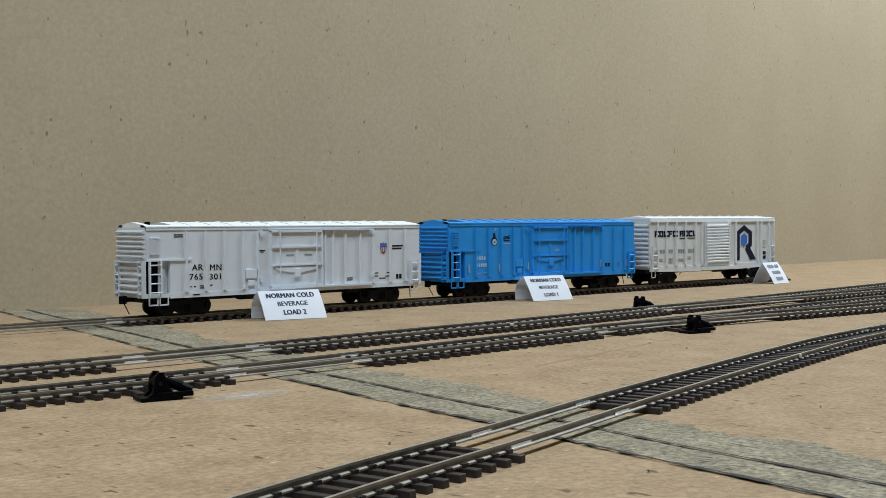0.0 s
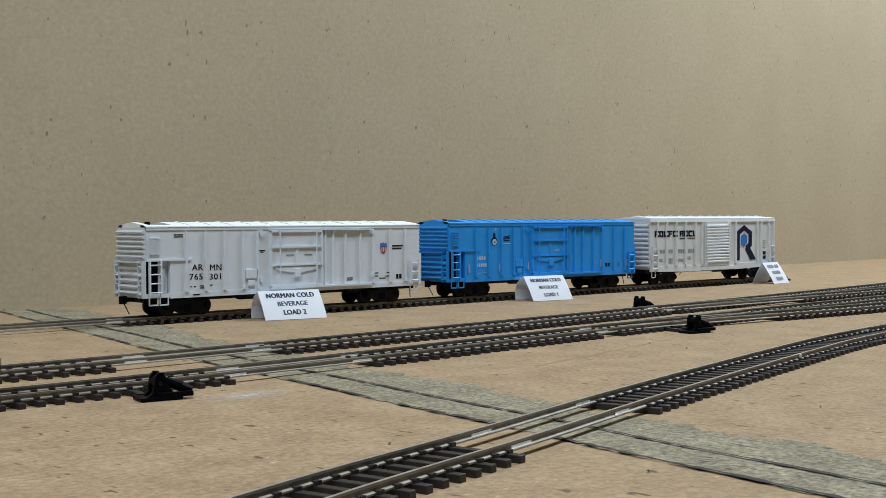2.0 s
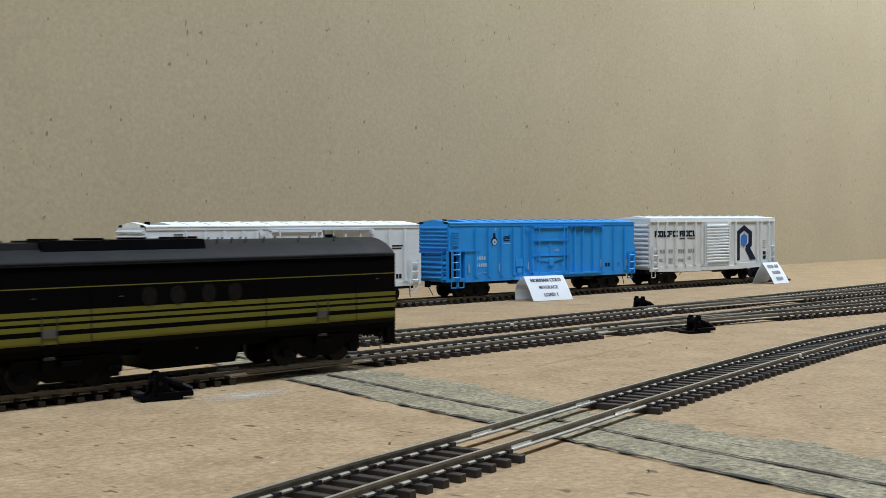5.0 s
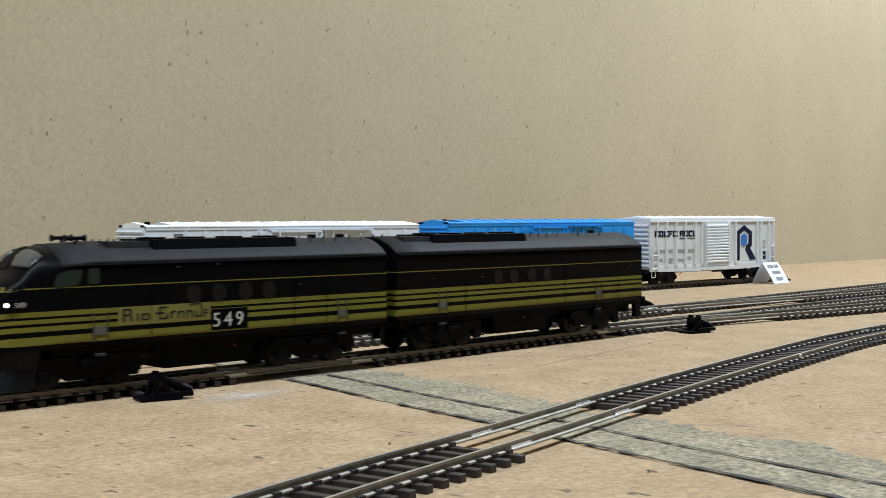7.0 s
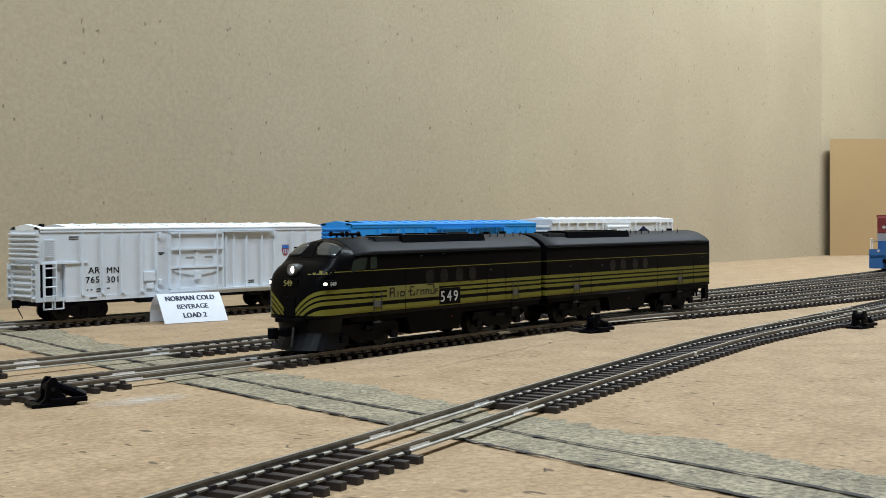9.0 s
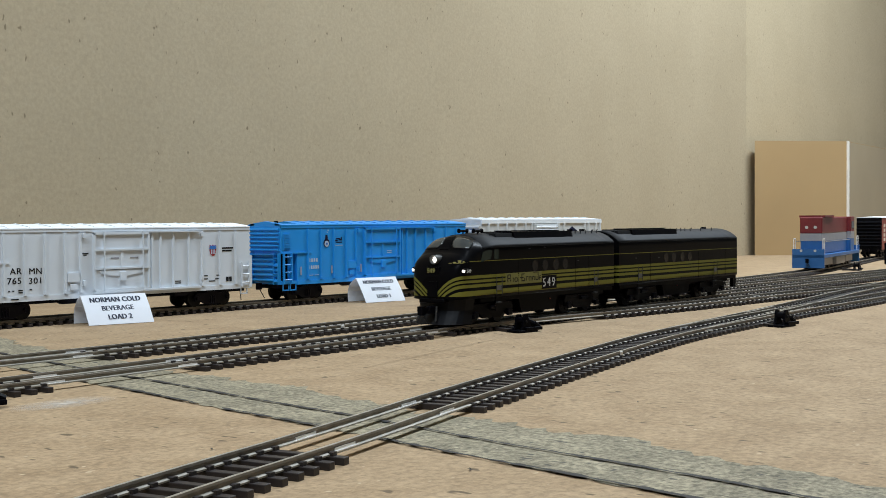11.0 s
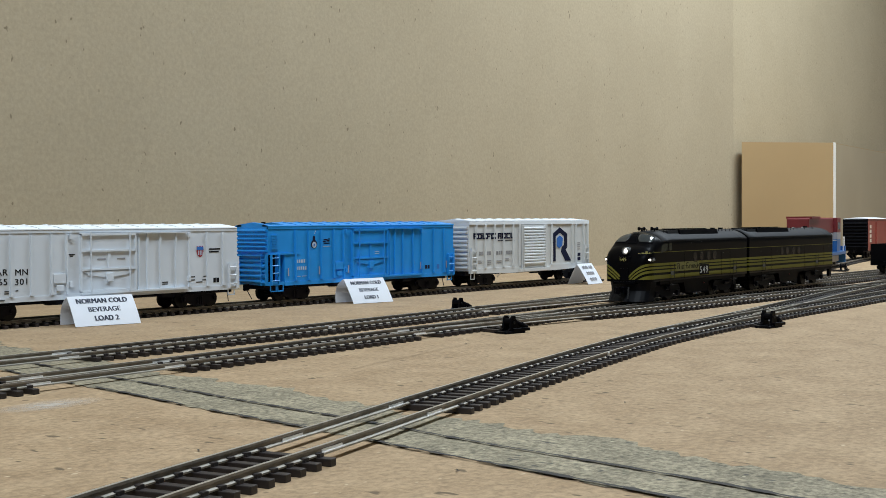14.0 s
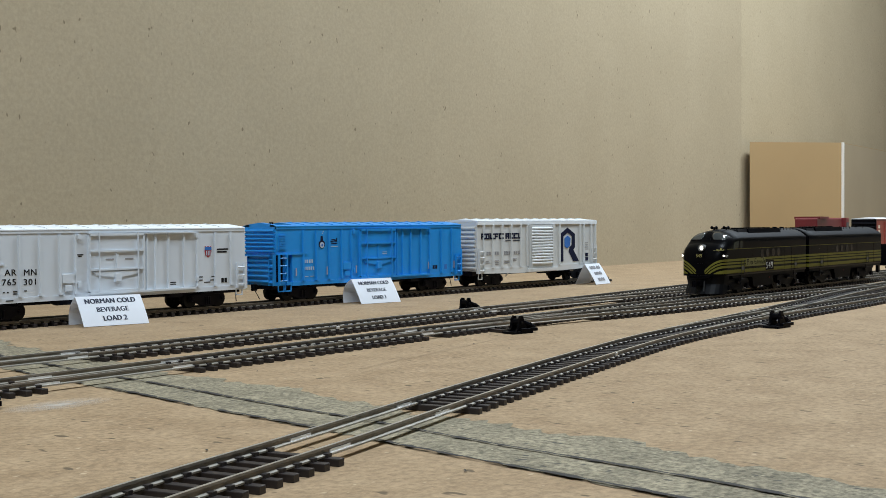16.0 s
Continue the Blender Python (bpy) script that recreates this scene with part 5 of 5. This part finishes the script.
    # nose flank script as a pale line of strokes
    for i in range(14):
        d = 0.0035 + i * 0.00100
        w, zs, zt = unit_section(d, True)
        y = -w * 0.97 + 0.0004
        tall = (0.0016, 0.0008, 0.0010)[i % 3]
        part("script_stroke", blk(X(d), X(d) + (0.00022 if i % 2 else 0.0006), y - 0.0006, y + 0.001, 0.0366, 0.0366 + (tall if i % 2 else 0.0003)), LETTER_GOLD, c)
    return c


# ---- far end of the yard ----
def rwb_loco():
    u = LINE_B1.of_x(1.328)
    x, y = LINE_B1.at(u)
    c = thing("diesel_locomotive", "red, silver and blue hood diesel waiting on the far track", "locomotive", m=pose(x, y, 0, 0, 0, math.degrees(LINE_B1.turn(u))))
    L = 0.232
    part("frame", soft_box(0.0005, -L / 2, L / 2, -0.0165, 0.0165, 0.0165, 0.0205), LOCO_BLUE, c)
    part("long_hood", soft_box(0.0012, -L / 2 + 0.016, L / 2 - 0.060, -0.0112, 0.0112, 0.0205, 0.0360), LOCO_BLUE, c)
    part("hood_band", blk(-L / 2 + 0.0157, L / 2 - 0.060, -0.0115, 0.0115, 0.0345, 0.0425), SILVER_PAINT, c, "silver band")
    part("hood_top", soft_box(0.0012, -L / 2 + 0.0155, L / 2 - 0.060, -0.0117, 0.0117, 0.0425, 0.0600), RED_PAINT, c, "red upper hood")
    part("radiator_flare", blk(-L / 2 + 0.022, -L / 2 + 0.075, -0.0135, 0.0135, 0.0595, 0.0618), RED_PAINT, c)
    part("cab", soft_box(0.0008, L / 2 - 0.060, L / 2 - 0.035, -0.0160, 0.0160, 0.0430, 0.0606), RED_PAINT, c)
    part("cab_lower", soft_box(0.0006, L / 2 - 0.0598, L / 2 - 0.0352, -0.0158, 0.0158, 0.0205, 0.0352), LOCO_BLUE, c)
    part("cab_band", blk(L / 2 - 0.0599, L / 2 - 0.0351, -0.0159, 0.0159, 0.0350, 0.0432), SILVER_PAINT, c, "silver band")
    part("cab_window", blk(L / 2 - 0.055, L / 2 - 0.040, -0.0163, -0.0150, 0.0470, 0.0550), GLASS, c)
    part("short_hood", soft_box(0.0010, L / 2 - 0.036, L / 2 - 0.016, -0.0105, 0.0105, 0.0205, 0.0400), LOCO_BLUE, c)
    for s in (-1, 1):
        part("end_plate", blk(*sorted((s * (L / 2 - 0.002), s * L / 2)), -0.0165, 0.0165, 0.0062, 0.0262), LOCO_BLUE, c)
        for yy in (-0.0150, 0.0150):
            part("corner_handrail", rod((s * (L / 2 - 0.001), yy, 0.018), (s * (L / 2 - 0.001), yy, 0.0370), 0.0005, 6), TAPE, c)
            part("corner_handrail", rod((s * (L / 2 - 0.010), yy, 0.0205), (s * (L / 2 - 0.010), yy, 0.0370), 0.0005, 6), TAPE, c)
            part("corner_handrail", rod((s * (L / 2 - 0.010), yy, 0.0370), (s * (L / 2 - 0.001), yy, 0.0370), 0.0005, 6), TAPE, c)
    for yy in (-0.0155, 0.0155):
        part("side_handrail", rod((-L / 2 + 0.012, yy, 0.0340), (L / 2 - 0.062, yy, 0.0340), 0.0004, 6), SILVER_PAINT, c)
    for yy in (-0.0045, 0.0045):
        part("headlight", rod((-L / 2 + 0.0148, yy, 0.0490), (-L / 2 + 0.0158, yy, 0.0490), 0.0017, 10), NUMBER_WHITE, c)
        part("class_light", rod((-L / 2 - 0.0004, yy * 1.6, 0.0245), (-L / 2 + 0.0004, yy * 1.6, 0.0245), 0.0014, 10), NUMBER_WHITE, c)
    part("fuel_tank", soft_box(0.0012, -0.030, 0.026, -0.0145, 0.0145, 0.0075, 0.0165), SILVER_PAINT, c)
    for x_ in (-0.068, 0.064):
        t = part("truck", blk(x_ - 0.024, x_ + 0.024, -0.0125, 0.0125, 0.0085, 0.0155), SILVER_PAINT, c)
        for o in (-0.019, 0.0, 0.019):
            wheelset(x_ + o, t)
    coupler(-L / 2, -1, c)


def red_boxcar():
    u = LINE_B1.of_x(1.725)
    x, y = LINE_B1.at(u)
    c = thing("boxcar", "brown-red boxcar with black end and white roof on the far track", "freight car", m=pose(x, y, 0, 0, 0, math.degrees(LINE_B1.turn(u))))
    L = 0.160
    part("body", soft_box(0.0004, -L / 2, L / 2, -0.0165, 0.0165, 0.0150, 0.0590), BROWN_RED, c)
    part("roof", prism(bmesh.new(), [(-0.0172, 0.0588), (-0.0172, 0.0595), (0, 0.0613), (0.0172, 0.0595), (0.0172, 0.0588)], "x", -L / 2, L / 2), WHITE_ROOF, c, "white roof")
    part("end_wall", blk(-L / 2 - 0.0010, -L / 2 + 0.0003, -0.0166, 0.0166, 0.0150, 0.0589), BLACK, c, "black end wall")
    corrugated_end(L + 0.002, 0.033, 0.018, 0.055, 8, -1, c, BLACK)
    part("side_door", blk(-0.020, 0.020, -0.0180, -0.0160, 0.0165, 0.0545), BROWN_RED, c)
    for i, z in enumerate((0.046, 0.0395, 0.033, 0.0265)):
        part("lettering_bar", blk(-L / 2 + 0.014, -L / 2 + 0.026, -0.0168, -0.0163, z, z + 0.0045), CREAM, c)
    part("underframe", blk(-L / 2 + 0.003, L / 2 - 0.003, -0.010, 0.010, 0.0125, 0.0152), UNDER, c)
    for x_ in (-L / 2 + 0.026, L / 2 - 0.026):
        truck(x_, c)
    coupler(-L / 2, -1, c)


def black_gondola():
    u = LINE_B2.of_x(1.285)
    x, y = LINE_B2.at(u)
    c = thing("gondola_car", "black gondola parked past the yard ladder", "freight car", m=pose(x, y, 0, 0, 0, math.degrees(LINE_B2.turn(u))))
    L = 0.160
    part("floor_pan", blk(-L / 2, L / 2, -0.0155, 0.0155, 0.0140, 0.0165), BLACK, c)
    for s in (-1, 1):
        part("side_wall", blk(-L / 2, L / 2, *sorted((s * 0.0150, s * 0.0162)), 0.0120, 0.0335), BLACK, c)
        part("end_wall", blk(*sorted((s * (L / 2 - 0.0012), s * L / 2)), -0.0150, 0.0150, 0.0120, 0.0335), BLACK, c)
        for k in range(9):
            xx = -L / 2 + 0.004 + k * (L - 0.008) / 8
            part("side_post", blk(xx - 0.0008, xx + 0.0008, *sorted((s * 0.0161, s * 0.0172)), 0.0130, 0.0330), BLACK, c)
    for xx in (-L / 2 + 0.024, L / 2 - 0.024):
        truck(xx, c)
    coupler(-L / 2, -1, c)


def board_marks():
    """A pencil line, a smear of dried glue, and bright track pins on the rails."""
    bm = bmesh.new()
    a, b = Vector((0.345, 0.320)), Vector((0.475, 0.348))
    n = (b - a).orthogonal().normalized() * 0.00018
    vs = [bm.verts.new((p.x, p.y, 0.0003)) for p in (a - n, b - n, b + n, a + n)]
    bm.faces.new(vs)
    solid("trim_pencil_line", bm, PENCIL, "faint pencil line drawn on the board", "pencil line")
    bm = bmesh.new()
    rnd = random.Random(5)
    bm.faces.new([bm.verts.new((0.2185 + (0.020 + rnd.uniform(-0.003, 0.003)) * math.cos(k * math.tau / 18), 0.334 + (0.010 + rnd.uniform(-0.0015, 0.0015)) * math.sin(k * math.tau / 18), 0.0002)) for k in range(18)])
    solid("trim_glue_smear", bm, GLUE, "pale smear of dried glue on the board", "stain")
    for x, y, w, a in ((0.4477, 0.3422, 0.0030, 0.9), (0.4414, 0.3170, 0.0034, 0.2), (0.3155, 0.3469, 0.0016, 0.5), (0.2180, 0.1670, 0.0022, 0.3), (0.1980, 0.2350, 0.0016, 1.2), (0.3320, 0.1890, 0.0018, 0.1)):
        bm = bmesh.new()
        for k in range(3):
            o = rnd.uniform(-0.0006, 0.0006)
            ca, sa = math.cos(a + 0.5 * k - 0.5), math.sin(a + 0.5 * k - 0.5)
            l, t = w * rnd.uniform(0.25, 0.5), 0.00028
            bm.faces.new([bm.verts.new((x + o + p * l * ca - q * t * sa, y + o + p * l * sa + q * t * ca, 0.0003 + 0.0001 * k)) for p, q in ((-1, -0.4), (0.2, -1), (1, 0.2), (0, 1))])
        solid("trim_nick", bm, SEAM, "small dark nick in the board", "scratch")
    for x, y in ((0.4244, 0.2508), (0.4379, 0.3759), (0.4476, 0.4320)):
        p = thing("track_pin", "small bright feeder wire end soldered to the rail", "wire end", "feeder wire ends", m=pose(x, y, 0))
        part("stub", rod((0, -0.0006, 0.0), (0.0004, 0.0004, 0.0040), 0.0006, 8), JOINER, p)
        part("solder_drop", soft_box(0.0004, -0.0010, 0.0012, -0.0008, 0.0008, 0.0022, 0.0042), JOINER, p)


# ---- build ----
setting()
joint_strip()
board_marks()
carton()
grey_reefer()
blue_reefer()
rock_boxcar()
tent_card((0.3922, 0.5765), (0.4312, 0.5690), 0.0212, 0.0164, ("NORMAN COLD", "BEVERAGE", "LOAD 2"), 0.0046, "white folded paper card reading load 2 beside the siding")
tent_card((0.6200, 0.5765), (0.6558, 0.5706), 0.0212, 0.0172, ("NORMAN COLD", "BEVERAGE", "LOAD 1"), 0.0041, "white folded paper card reading load 1 beside the siding", 0.0042)
tent_card((0.9320, 0.5755), (0.9610, 0.5780), 0.021, 0.0185, (0.0195, 0.0145, 0.0125), 0.0042, "white folded paper card with small print at the siding's end", 0.0004)
ground_throw(0.1945, 0.3470, -12)
ground_throw(0.5060, 0.3580, -10)
ground_throw(0.6070, 0.4715, -4, far=True)
ground_throw(0.6130, 0.2630, -5)
ground_throw(1.3250, 0.4850, 8)
rwb_loco()
red_boxcar()
black_gondola()
cab_unit = diesel_unit(True)
booster = diesel_unit(False)

track(LINE_A, -0.2, 1.0, "siding track under the standing freight cars", gaps=[(0.238, 0.318)], joints=(0.245, 0.315))
track(LINE_B1, -0.2, 1.9, "rear running track with dark plastic ties", gaps=[(0.221, 0.298), (0.588, 0.598)], joints=(0.232, 0.292, 0.595))
track(LINE_B2, -0.25, 1.55, "running track that carries the diesel train", gaps=[(0.231, 0.300), (0.452, 0.462)], joints=(0.238, 0.298, 0.457), guards=((0.545, 0.605, 1),))
track(LINE_C, -0.08, 1.25, "front track curving towards the yard ladder", gaps=[(0.205, 0.277)], joints=(0.213, 0.270, 0.545), guards=((0.645, 0.705, -1),))
track(LINE_D, 0.475, 1.25, "diverging track of the near crossover", tie_me=TIE_SHORT, start_ties=0.600, joints=(0.80,), guards=((0.545, 0.600, -1), (0.545, 0.600, 1)))
track(LINE_E, 0.535, 1.25, "diverging track of the front turnout", tie_me=TIE_SHORT, start_ties=0.66, guards=((0.645, 0.70, 1), (0.645, 0.70, -1)))
track(LINE_F, 0.605, 1.6, "diverging track of the rear turnout", tie_me=TIE_SHORT, start_ties=0.74, guards=((0.70, 0.76, 1), (0.70, 0.76, -1)))

TRAIN = [(0.0, -0.116), (1.0, -0.073), (2.1, -0.0254), (2.5, -0.0076), (3.0, 0.0160), (3.5, 0.0424), (4.0, 0.0694), (5.1, 0.1390), (6.3, 0.2428), (6.5, 0.2597), (7.0, 0.3030), (7.5, 0.3485), (8.0, 0.3958),
         (8.5, 0.4398), (9.0, 0.4778), (9.5, 0.5142), (10.0, 0.5516), (10.2, 0.5665), (11.2, 0.6415), (12.3, 0.7240), (12.5, 0.7390), (13.0, 0.7752), (13.5, 0.8098), (14.0, 0.8425), (14.5, 0.8725), (15.0, 0.8995),
         (15.5, 0.9230), (16.0, 0.9425)]


def motions():
    base = LINE_B2.of_x(0.0)
    for unit, off in ((cab_unit, -UNIT_LENGTH[True] / 2 - 0.003), (booster, UNIT_LENGTH[False] / 2 + 0.003)):
        rows = []
        for t, u in TRAIN:
            (a, b), (c, d) = LINE_B2.at(base + u + off - 0.048), LINE_B2.at(base + u + off + 0.048)
            rows.append((t, pose((a + c) / 2, (b + d) / 2, 0, 0, 0, math.degrees(math.atan2(d - b, c - a)))))
        walk(unit, rows)
    # wheels roll on the rail: keyed every fifteenth of a second
    ts = [k / 15 for k in range(241)]
    us = np.interp(ts, *zip(*TRAIN))
    for w, x in WHEELS:
        walk(w, [(t, pose(x, 0, 0.0100, 0, math.degrees(u / 0.0058), 0)) for t, u in zip(ts, us)])


motions()
